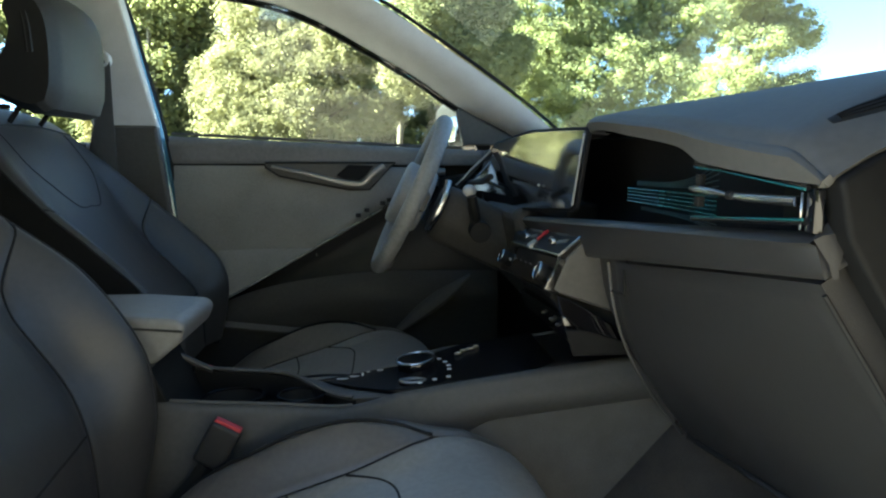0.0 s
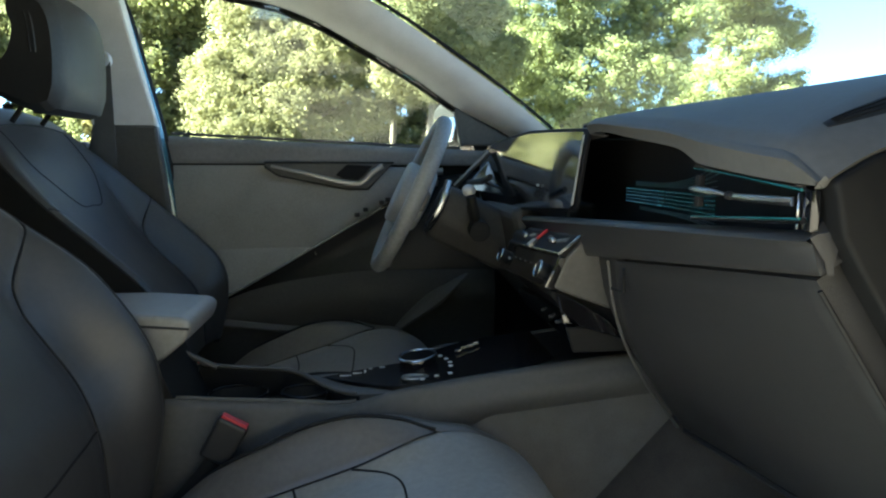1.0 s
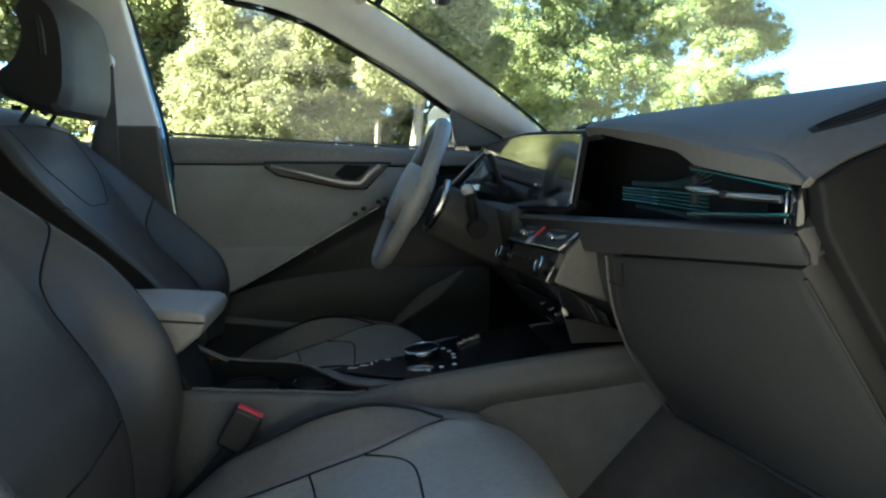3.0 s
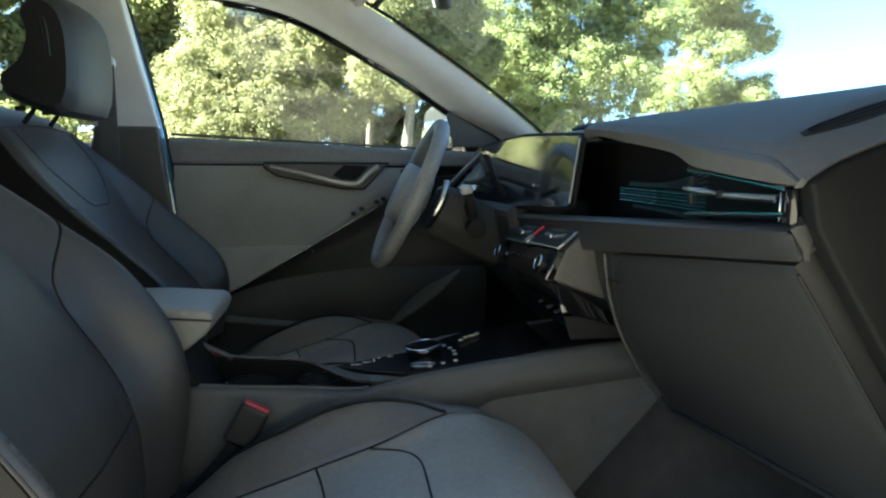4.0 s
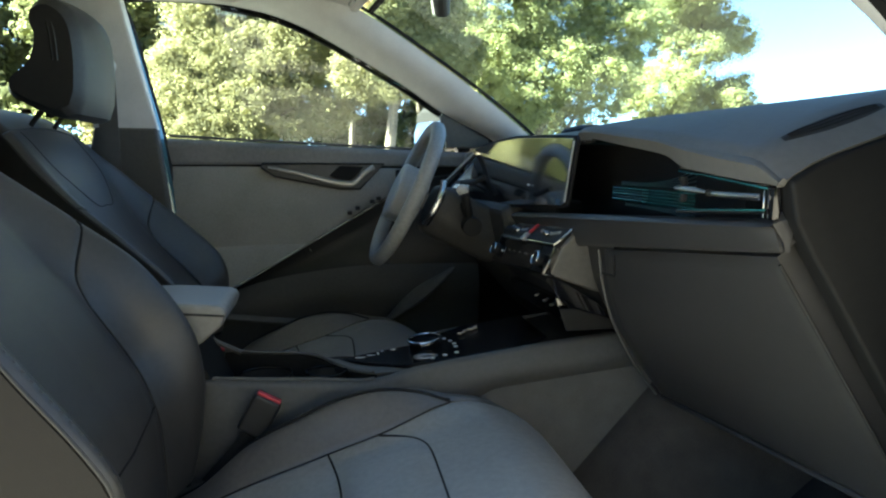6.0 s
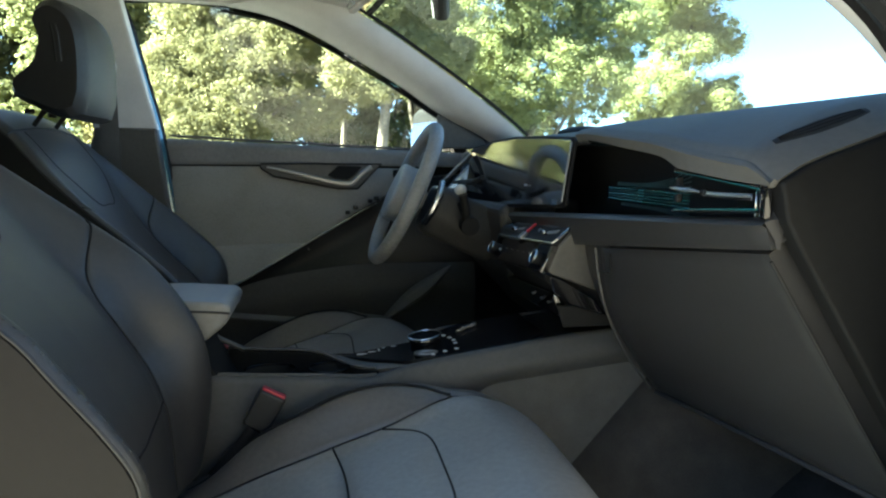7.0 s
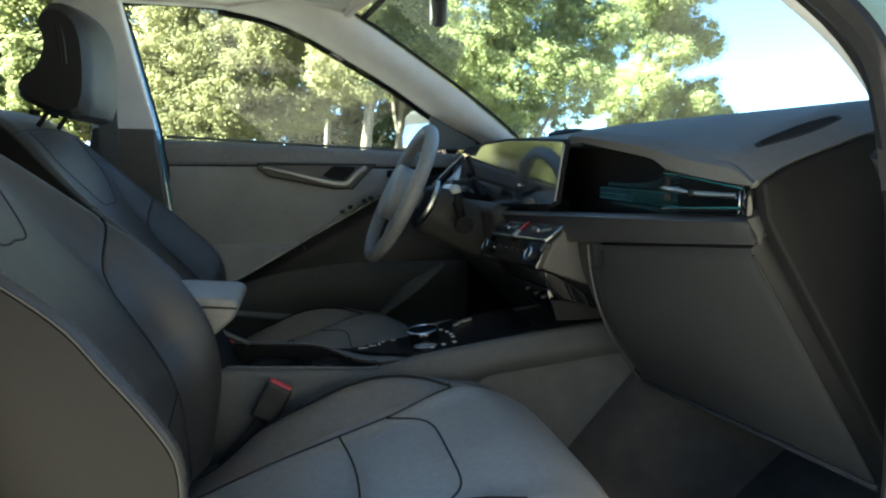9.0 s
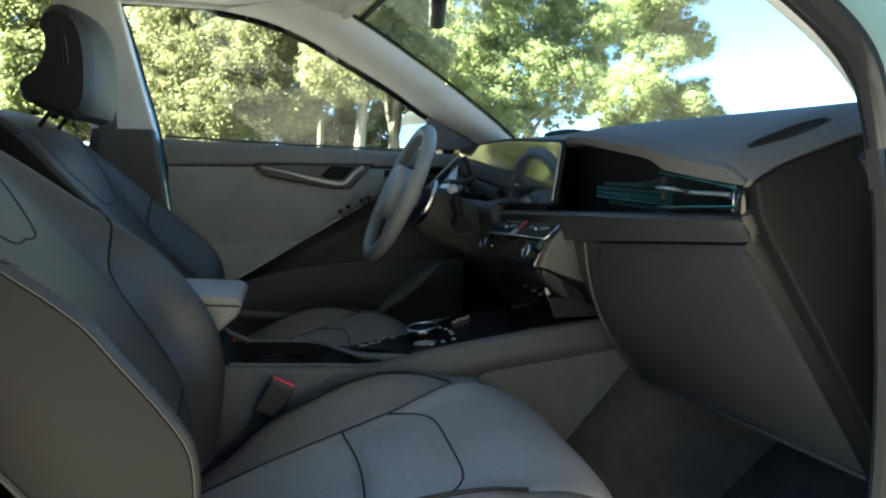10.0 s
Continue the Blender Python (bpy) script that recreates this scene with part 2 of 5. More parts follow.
def build_shell():
    bm = skin(headliner_at, 0, 1, -0.66, 0.66, 40, 34, 0.0, 0.01, out=(0, 0, -1))
    head = part("headliner", bm, HEADLINER, None)
    tagged(head, "light grey woven headliner under the roof", "headliner", kind="structure")
    rim = [headliner_at(1, y) for y in np.linspace(-0.655, 0.655, 60)]
    part("headliner_front", tube([(x - 0.004, y, z + 0.008) for x, y, z in rim], 0.014, sides=8), HEADLINER, head)
    for s in (-1, 1):
        rail = [headliner_at(u, s * 0.655) for u in np.linspace(0.3, 1, 30)]
        part("roof_rail", tube([(x, y + s * 0.006, z + 0.004) for x, y, z in rail], 0.016, sides=8), HEADLINER, head)
    roof = part("roof", skin(roof_at, 0, 1, -0.66, 0.66, 24, 20, 0.0, 0.012, out=(0, 0, 1)), PAINT, None)
    tagged(roof, "teal painted metal roof panel of the car", "car roof", kind="structure")
    # floor with tunnel and bulkhead, one swept profile
    def floor_at(u, v):
        x = lerp(u, (0, 0.72, 0.86, 1), (-1.9, 0.62, 0.86, 0.95))
        z = lerp(u, (0, 0.72, 0.86, 1), (0.33, 0.33, 0.47, 0.98))
        return (x, v, z)
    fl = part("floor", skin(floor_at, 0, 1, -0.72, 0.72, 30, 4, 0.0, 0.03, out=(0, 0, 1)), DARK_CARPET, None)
    tagged(fl, "black carpeted car floor and footwell", "car floor", kind="structure")
    def hump_at(u, v):
        x = 0.37 + 0.56 * u
        fall = 0.5 + 0.5 * math.cos(math.pi * min(max((v - 0.04) / 0.90, 0), 1))
        return (x, -0.10 - 0.30 * v, 0.334 - 0.02 * v + max(x - 0.385 - 0.05 * v * v, 0) * 0.98 * fall)
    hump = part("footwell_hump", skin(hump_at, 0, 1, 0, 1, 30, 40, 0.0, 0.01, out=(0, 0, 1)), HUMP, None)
    tagged(hump, "dark grey carpeted rise at the front of the footwell", "carpet", kind="structure")
    # sills
    for s, nm in ((-1, "sill_near"), (1, "sill_far")):
        ob = part(nm, box((2.9, 0.10, 0.13), (-0.45, s * 0.745, 0.345), 0.02, 3), PAINT if s < 0 else HARD, None)
        tagged(ob, "painted door sill along the car floor" if s < 0 else "dark plastic door sill along the floor", "door sill", kind="structure")
    for s, nm in ((-1, "side_front_near"), (1, "side_front_far")):
        ob = part(nm, slab([(0.53 + 0.03 * s * -1, s * 0.70, 0.36), (1.0, s * 0.70, 0.36), (1.0, s * 0.70, 1.02), (0.58, s * 0.70, 1.02), (0.53 + 0.03 * s * -1, s * 0.70, 0.9)], (0, s * 0.04, 0), 0.008), BLACK, None)
        tagged(ob, "dark side panel beside the footwell", "side panel", kind="structure")
    rear = part("rear_wall", box((0.06, 1.44, 1.06), (-1.93, 0, 0.86), 0.01), HARD, None)
    tagged(rear, "dark trim closing the boot behind the rear seats", "rear wall", kind="structure")


def pillar_outer(t):
    return curve_at(((-0.24, 0.660, 1.366), (-0.12, 0.664, 1.346), (-0.01, 0.668, 1.307), (0.12, 0.675, 1.240), (0.24, 0.680, 1.174), (0.36, 0.685, 1.097), (0.50, 0.690, 1.028), (0.62, 0.69, 0.95)), t)


def pillar_inner(t, near=False):
    if near:
        return curve_at(((0.125, 0.605, 1.353), (0.26, 0.607, 1.262), (0.40, 0.612, 1.160), (0.505, 0.622, 1.088), (0.572, 0.634, 1.022), (0.62, 0.65, 0.94)), t)
    return curve_at(((0.00, 0.58, 1.402), (0.07, 0.592, 1.382), (0.120, 0.603, 1.356), (0.20, 0.607, 1.312), (0.386, 0.617, 1.195), (0.50, 0.625, 1.118), (0.600, 0.635, 1.043), (0.70, 0.65, 0.96)), t)


def curve_at(pts, t):
    k = t * (len(pts) - 1)
    i = min(int(k), len(pts) - 2)
    f = k - i
    g = lambda j: np.array(pts[min(max(j, 0), len(pts) - 1)], float)
    a, b, c, d = g(i - 1), g(i), g(i + 1), g(i + 2)
    return 0.5 * (2 * b + (c - a) * f + (2 * a - 5 * b + 4 * c - d) * f * f + (3 * b - a - 3 * c + d) * f ** 3)


def aperture_near(t):
    return curve_at(((0.02, 0.735, 1.345), (0.20, 0.735, 1.225), (0.33, 0.735, 1.128), (0.421, 0.735, 1.066), (0.455, 0.735, 1.004), (0.476, 0.735, 0.931)), t)


def build_a_pillar(side):
    near = side < 0
    name = "pillar_front_near" if near else "pillar_front_far"
    body = thing(name, "light grey windscreen pillar with a black rubber edge", "windscreen pillar", (0.3, side * 0.66, 1.15), kind="structure")
    edge = aperture_near if near else pillar_outer
    reach = 0.50 if near else 1.0
    def at(u, v):
        o, i = edge(u), pillar_inner(u, near)
        o = i + (o - i) * reach
        p = o + (i - o) * v
        p[1] -= 0.020 * reach * math.sin(math.pi * v)
        p[2] -= 0.006 * math.sin(math.pi * v)
        return (p[0], side * p[1], p[2])
    part("trim", skin(at, 0, 1, 0, 1, 26, 9, 0.002, 0.012, out=(0, -side, -0.3)), HEADLINER, body, "light grey pillar trim")
    seal = [pillar_inner(t, near) + np.array((0.008, 0.004, 0.006)) for t in np.linspace(0 if near else 0.14, 0.94, 30)]
    part("windscreen_edge", tube([(p[0], side * p[1], p[2]) for p in seal], 0.0045, sides=6), RUBBER, body, "black ceramic windscreen edge")
    outer = [edge(t) + np.array((-0.006, 0.012, -0.008)) for t in np.linspace(0, 0.86, 30)]
    part("door_seal", tube([(p[0], side * p[1], p[2]) for p in outer], 0.012 if near else 0.004, sides=8), RUBBER, body, "black rubber door seal")
    if near:
        low = curve([(0.490, -0.708, 0.968), (0.514, -0.705, 0.929), (0.532, -0.705, 0.816), (0.545, -0.705, 0.719), (0.552, -0.705, 0.60), (0.545, -0.705, 0.42)], 6)
        part("lower_seal", tube(low, 0.011, sides=8), BLACK, body, "black rubber door seal")
        def jamb(u, v):
            o, i = edge(u), pillar_inner(u, True)
            p = i + (o - i) * (0.5 + 0.5 * v)
            return (p[0], -p[1], p[2] + 0.004)
        part("jamb", skin(jamb, 0, 1, 0, 1, 24, 5, 0.0, 0.01, out=(0, -1, -0.3)), RUBBER, body, "black door jamb")
        def paint(u, v):
            p = edge(u) + np.array((0.05 * v, 0.010 + 0.035 * v, 0.03 * v))
            return (p[0], -p[1], p[2])
        part("outer_panel", skin(paint, 0, 1, 0, 1, 20, 5, 0.0, 0.01, out=(0, -1, 0)), PAINT, body, "teal painted outer panel")
        return
    def out_at(u, v):
        o, i = pillar_outer(u), pillar_inner(u)
        p = o + np.array((-0.02, 0.03, 0.0)) + (i - o + np.array((0.02, -0.01, 0.0))) * v
        p[1] += 0.03 * math.sin(math.pi * v)
        p[2] += 0.004 * math.sin(math.pi * v)
        return (p[0], side * p[1], p[2])
    part("outer_panel", skin(out_at, 0, 1, 0, 1, 20, 7, 0.0, 0.01, out=(0, side, 0.3)), RUBBER, body, "black outer panel")


def build_windscreen():
    def at(u, v):
        y = v
        a = abs(y) / 0.62
        top = np.array((0.20 - 0.07 * a ** 2.2, y, 1.395 - 0.035 * a ** 2))
        low = np.array((0.98 - 0.32 * a ** 2, y * 1.03, 0.99))
        p = top + (low - top) * u
        return (p[0] + 0.02 * math.sin(math.pi * u), p[1], p[2] + 0.015 * math.sin(math.pi * u))
    ob = part("windscreen", skin(at, 0, 1, -0.625, 0.625, 14, 20, 0, 0.004, out=(0, 0, 1)), WINDSCREEN, None)
    ob.visible_shadow = False
    tagged(ob, "clear curved laminated windscreen above the dashboard", "windscreen", kind="structure")
    band = [at(0.02, y) for y in np.linspace(-0.60, 0.60, 24)]
    top = part("windscreen_header", tube(band, 0.009, sides=6), RUBBER, None)
    tagged(top, "black edge strip along the top of the windscreen", "trim strip", kind="structure")
    cowl = [(0.96 - 0.28 * abs(y / 0.62) ** 2.2, y, 1.030) for y in np.linspace(-0.60, 0.60, 24)]
    c = part("cowl", tube(cowl, 0.016, sides=6, flat=0.6), BLACK, None)
    tagged(c, "black plastic cowl strip at the base of the windscreen", "trim strip", kind="structure")


def build_b_pillar(side):
    nm = "pillar_middle_far" if side > 0 else "pillar_middle_near"
    body = thing(nm, "grey upper and black lower trim on the middle pillar", "door pillar", (-0.5, side * 0.62, 0.4), kind="structure")
    Y = lambda z: side * (0.665 - 0.14 * max(z - 1.0, 0) - 0.02 * 0)
    # lower black cover and upper grey trim, each a plate with rounded edges
    lo = [(-0.66, Y(0.4), 0.40), (-0.385, Y(0.4), 0.40), (-0.388, Y(0.7), 0.75), (-0.418, Y(1.03), 1.044), (-0.575, Y(1.03), 1.044), (-0.64, Y(0.7), 0.75)]
    part("lower_cover", slab([(x, y - side * 0.004, z) for x, y, z in lo], (0, side * 0.05, 0), 0.008), HARD, body, "black grained plastic lower cover")
    hi = [(-0.575, Y(1.03), 1.034), (-0.416, Y(1.03), 1.034), (-0.450, Y(1.2), 1.20), (-0.484, Y(1.36), 1.375), (-0.64, Y(1.36), 1.385), (-0.61, Y(1.2), 1.20)]
    part("upper_trim", slab(hi, (0, side * 0.045, 0), 0.006), HEADLINER, body, "light grey upper trim")
    edge = curve([(-0.497, 0.655, 1.372), (-0.475, 0.668, 1.30), (-0.445, 0.680, 1.16), (-0.418, 0.688, 1.03), (-0.398, 0.690, 0.88), (-0.385, 0.690, 0.75), (-0.375, 0.690, 0.50)], 6)
    part("painted_edge", tube([(p.x - 0.010, side * (p.y - 0.004), p.z) for p in edge], 0.016, sides=8), PAINT, body, "teal painted door aperture")
    part("rubber_seal", tube([(p.x + 0.004, side * (p.y + 0.006), p.z) for p in edge], 0.008, sides=8), RUBBER, body, "black rubber seal")


def build_rear_side(side):
    nm = "side_rear_far" if side > 0 else "side_rear_near"
    body = thing(nm, "dark rear door trim with a clear side window", "rear door", (-1.1, side * 0.7, 0.4), kind="structure")
    part("door_trim", slab([(-1.9, side * 0.68, 0.36), (-0.60, side * 0.68, 0.36), (-0.60, side * 0.68, 1.0), (-1.9, side * 0.68, 1.03)], (0, side * 0.07, 0), 0.012), HARD, body, "dark plastic door trim")
    part("rear_pillar", slab([(-1.9, side * 0.66, 1.03), (-1.30, side * 0.67, 1.03), (-1.42, side * 0.62, 1.37), (-1.9, side * 0.60, 1.36)], (0, side * 0.05, 0), 0.01), HEADLINER, body, "light grey rear pillar trim")
    if side < 0:
        part("window_blank", slab([(-1.45, side * 0.68, 1.0), (-0.58, side * 0.68, 1.0), (-0.60, side * 0.63, 1.38), (-1.45, side * 0.63, 1.38)], (0, side * 0.03, 0), 0.004), HARD, body, "dark closed side")
        return
    g = part("pane", slab([(-1.42, side * 0.715, 1.0), (-0.62, side * 0.715, 1.0), (-0.64, side * 0.665, 1.37), (-1.42, side * 0.665, 1.37)], (0, side * 0.004, 0), 0), WINDOW, body, "clear side glass")
    g.visible_shadow = False


def build_bonnet():
    def at(u, v):
        x = 0.99 + 0.85 * u
        return (x - 0.22 * (v / 0.72) ** 2 * (1 - u) - 0.10 * (v / 0.72) ** 2 * u, v, 0.985 - 0.10 * u ** 1.6 - 0.05 * abs(v / 0.72) ** 3 - 0.10 * u ** 6)
    b = part("bonnet", skin(at, 0, 1, -0.70, 0.70, 30, 30, 0.0, 0.02, out=(0, 0, 1)), PAINT, None)
    tagged(b, "teal painted metal bonnet in front of the windscreen", "car bonnet", kind="structure")
    for s, nm in ((-1, "wing_near"), (1, "wing_far")):
        def wing(u, v):
            x = 0.66 + 1.12 * u
            top = 0.965 - 0.10 * u ** 1.6
            arch = 0.36 + 0.34 * max(1 - ((x - 1.25) / 0.34) ** 2, 0) ** 0.5
            return (x, s * (0.76 + 0.03 * math.sin(math.pi * v) - 0.10 * u ** 4), top + (arch - top) * v)
        w = part(nm, skin(wing, 0, 1, 0, 1, 40, 14, 0.0, 0.015, out=(0, s, 0)), PAINT, None)
        tagged(w, "teal painted front wing of the car", "car wing", kind="structure")


def build_rear_bench():
    b = thing("rear_bench", "dark leather rear bench seat with three headrests", "rear seat", (-1.3, 0, 0.33))
    part("bench_cushion", slab([(-0.92, -0.62, 0.40), (-0.86, -0.62, 0.52), (-0.92, -0.62, 0.58), (-1.42, -0.62, 0.54), (-1.42, -0.62, 0.40)], (0, 1.24, 0), 0.04, 4), LEATHER, b, "dark leather bench cushion")
    part("bench_back", slab([(-1.36, -0.62, 0.50), (-1.24, -0.62, 0.54), (-1.44, -0.62, 0.92), (-1.50, -0.62, 0.95), (-1.58, -0.62, 0.92)], (0, 1.24, 0), 0.035, 4), LEATHER, b, "dark leather bench back")
    for y in (-0.38, 0.0, 0.38):
        part("headrest", box((0.09, 0.24, 0.13), (-1.53, y, 1.005), 0.03, 4), LEATHER, b, "dark leather headrest")


def build_visor(side):
    v = thing("sun_visor", "grey folded sun visor against the headliner", "sun visor", (0.02, side * 0.36, 1.36), group="sun visors")
    out = [(0.115, side * 0.20, 1.366), (0.118, side * 0.42, 1.363), (0.085, side * 0.53, 1.362), (0.0, side * 0.545, 1.372), (-0.05, side * 0.53, 1.379), (-0.06, side * 0.22, 1.386)]
    part("panel", slab(out, (0, 0, 0.014), 0.006, 3), VISOR, v, "grey padded visor panel")
    part("hinge", tube([(0.09, side * 0.52, 1.372), (0.10, side * 0.55, 1.368), (0.09, side * 0.575, 1.362)], 0.006, sides=8), VISOR, v)


build_bonnet()
build_rear_bench()
for s in (-1, 1):
    build_visor(s)
build_shell()
build_windscreen()
for s in (-1, 1):
    build_a_pillar(s)
    build_b_pillar(s)
    build_rear_side(s)


# ---- driver's door ----
def build_door():
    door = thing("front_door", "closed front car door with dark padded trim and silver handle", "car door", (0, 0.72, 0.36))
    belt = lambda x: lerp(x, (-0.45, -0.40, 0.24, 0.50), (1.021, 1.021, 0.994, 0.985))
    crease = lambda x: lerp(x, (-0.42, -0.15, 0.5), (0.946, 0.947, 0.944))
    diag = lambda x: lerp(x, (-0.45, -0.232, -0.108, 0.0, 0.129, 0.30, 0.5), (0.50, 0.612, 0.681, 0.744, 0.818, 0.915, 0.94))
    def upper(u, v):
        x = u
        t = v
        b, c = belt(x), crease(x)
        z = b + 0.004 * math.sin(math.pi * min(t * 4, 1)) + (c - b) * t
        return (x, 0.715 - 0.03 * math.sin(math.pi * 0.5 * min(t * 3, 1)) + 0.006 * t, z)
    part("upper_pad", skin(upper, -0.405, 0.56, 0, 1, 40, 12, 0.003, 0.02, out=(0, -1, 0.2)), DOOR_TOP, door, "grey soft padded door top")
    def insert(u, v):
        x = u
        c, d = crease(x) - 0.004, max(diag(x), 0.52)
        z = c + (d - c) * v
        return (x, 0.692 - 0.016 * math.sin(math.pi * v) + (-0.012 * max(v - 0.75, 0) * 4 if x < 0.1 else 0), z)
    part("backing", slab([(-0.405, 0.722, 0.40), (0.50, 0.722, 0.40), (0.50, 0.722, 0.985), (-0.405, 0.722, 1.01)], (0, 0.03, 0), 0.004), BLACK, door)
    part("insert", skin(insert, -0.40, 0.32, 0, 1, 44, 20, 0.003, 0.02, out=(0, -1, 0)), CLOTH, door, "dark grey soft door insert")
    # padded ledge of the arm rest below the insert
    def ledge(u, v):
        z1 = diag(u)
        z = max(0.724, z1)
        k = min(max((-0.035 - u) / 0.22, 0), 1)
        p = np.array((u, 0.680, z)) + v * np.array((0, -0.012 - 0.038 * k, z1 - z))
        p[1] -= 0.012 * k * math.sin(math.pi * v)
        return p
    part("arm_rest", skin(ledge, -0.40, -0.036, 0, 1, 24, 10, 0.002, 0.02, out=(0, -1, 0.3)), CLOTH, door, "padded arm rest")
    line = [(x, 0.664 - 0.036 * min(max((-0.035 - x) / 0.22, 0), 1), diag(x) - 0.001) for x in np.linspace(-0.38, 0.27, 24)]
    part("trim_strip", tube(line, 0.0030, sides=6), CHROME, door, "thin silver trim strip")
    def lower(u, v):
        d = diag(u) - 0.006
        z = d + (0.36 - d) * v
        return (u, 0.665 - 0.02 * math.sin(math.pi * min(v * 1.6, 1)) + 0.03 * min(v * 8, 1) * (1 - min(v * 2, 1)), z)
    part("lower_panel", skin(lower, -0.40, 0.50, 0, 1, 40, 18, 0.002, 0.02, out=(0, -1, 0)), LOWER, door, "black plastic lower door panel")
    pocket_top = lambda x: smooth_interp(x, (-0.40, -0.25, -0.135, 0.0, 0.125, 0.46), (0.52, 0.594, 0.630, 0.652, 0.664, 0.664))
    def pocket_at(u, v):
        t = pocket_top(u)
        return (u, 0.640 - 0.030 * math.sin(math.pi * 0.5 * min(v * 3, 1)) + 0.02 * v, t + (0.40 - t) * v)
    part("pocket_panel", skin(pocket_at, -0.39, 0.46, 0, 1, 36, 14, 0.002, 0.02, out=(0, -1, 0)), KNEE, door, "dark grey pocket panel")
    pocket = curve([(-0.29, 0.60, 0.540), (-0.17, 0.598, 0.526), (-0.06, 0.598, 0.514), (0.14, 0.61, 0.495)], 6)
    part("map_pocket", tube(pocket, 0.011, sides=8, flat=0.6), HARD, door, "map pocket lip")
    kick = curve([(0.17, 0.60, 0.496), (0.23, 0.598, 0.546), (0.285, 0.598, 0.587), (0.325, 0.60, 0.616), (0.38, 0.605, 0.658)], 6)
    part("speaker_rim", tube(kick, [0.003 + 0.021 * math.sin(math.pi * i / (len(kick) - 1)) for i in range(len(kick))], sides=10, flat=0.6), HARD, door, "rounded speaker surround")
    # handle: dark bezel, recess, silver bar bent up to the lever
    bez = [(-0.155, 0.672, 0.950), (-0.155, 0.672, 0.938), (-0.12, 0.672, 0.915), (0.06, 0.672, 0.880), (0.115, 0.672, 0.880), (0.185, 0.672, 0.952)]
    bezel = part("handle_bezel", slab(bez, (0, 0.02, 0), 0.004), HARD, door, "dark grey handle plate")
    rim = [(x, 0.671, z) for x, _, z in bez]
    part("plate_edge", tube(rim, 0.0022, closed=True, sides=6), BLACK, bezel, "black plate edge")
    lever = curve([(-0.138, 0.664, 0.941), (-0.06, 0.660, 0.925), (0.03, 0.658, 0.903), (0.085, 0.658, 0.895), (0.105, 0.658, 0.902), (0.128, 0.658, 0.925), (0.155, 0.660, 0.944)], 6)
    part("handle", tube(lever, [0.0032 + 0.0042 * min(i / 12, 1) for i in range(len(lever))], sides=8, flat=0.7, up=(0, 1, 0)), SILVER, bezel, "satin silver lever")
    cup = [(0.028, 0.669, 0.918), (0.050, 0.669, 0.908), (0.088, 0.669, 0.905), (0.104, 0.669, 0.916), (0.128, 0.669, 0.944), (0.060, 0.669, 0.947)]
    part("finger_recess", slab(cup, (0, 0.012, 0), 0.004, 3), RUBBER, bezel, "black finger recess")
    for i, (x, z) in enumerate(((0.085, 0.812), (0.108, 0.826), (0.150, 0.845), (0.168, 0.853))):
        part("switch", box((0.014, 0.010, 0.011), (x, 0.664, z), 0.002), LOWER, door, "black window switch")
    part("lock_switch", box((0.035, 0.008, 0.022), (0.235, 0.668, 0.925), 0.004), BLACK, door)
    # mirror sail and glass
    sail = [(0.352, 0.672, 1.100), (0.495, 0.676, 1.026), (0.50, 0.676, 1.0), (0.372, 0.672, 1.0)]
    part("mirror_sail", slab(sail, (0, 0.02, 0), 0.004), HARD, door, "black triangular mirror cover")
    bar = curve([(0.352, 0.674, 1.092), (0.360, 0.676, 1.05), (0.374, 0.678, 1.0)], 5)
    part("quarter_bar", tube(bar, 0.007, sides=6), HARD, door)
    strip = [(x, 0.712, belt(x) + 0.004) for x in np.linspace(-0.40, 0.37, 12)]
    part("belt_seal", tube(strip, 0.004, sides=6), HARD, door, "dark grey belt line seal")
    gl = [(-0.425, 0.712, 1.0), (0.375, 0.712, 0.985), (0.365, 0.70, 1.10), (0.21, 0.688, 1.20), (0.03, 0.678, 1.295), (-0.13, 0.672, 1.36), (-0.27, 0.670, 1.385), (-0.49, 0.668, 1.385)]
    g = part("pane", slab(gl, (0, 0.004, 0), 0), WINDOW, door, "clear side window glass")
    g.visible_shadow = False
    top = curve([(-0.497, 0.690, 1.370), (-0.37, 0.690, 1.377), (-0.228, 0.690, 1.370), (-0.12, 0.690, 1.350), (0.0, 0.690, 1.307), (0.12, 0.692, 1.244), (0.243, 0.694, 1.176), (0.337, 0.697, 1.115), (0.37, 0.70, 1.093)], 6)
    part("window_frame", tube(top, 0.0045, sides=8), RUBBER, door, "black window channel")


build_door()


def build_open_door():
    d = thing("front_door", "open passenger door with dark padded trim, swung wide", "car door", (0.62, -0.76, 0.36))
    M = Matrix.Translation((0.62, -0.76, 0)) @ Matrix.Rotation(radians(180 + 68), 4, "Z")
    def add(nm, bm, mat, label=""):
        bm.transform(M)
        return part(nm, bm, mat, d, label)
    add("outer_panel", slab([(0.02, 0.05, 0.34), (1.02, 0.05, 0.34), (1.06, 0.05, 1.0), (0.02, 0.05, 0.98)], (0, 0.03, 0), 0.012), PAINT, "teal painted outer panel")
    add("inner_trim", slab([(0.03, 0.0, 0.38), (0.99, 0.0, 0.38), (1.02, 0.0, 0.99), (0.03, 0.0, 0.97)], (0, 0.048, 0), 0.015, 3), PAD, "dark padded inner trim")
    add("window_frame", tube(curve([(0.06, 0.04, 0.98), (0.35, 0.02, 1.17), (0.65, 0.0, 1.34), (0.92, 0.0, 1.36), (1.04, 0.03, 1.0)], 6), 0.014, sides=8), RUBBER, "black window frame")


build_open_door()


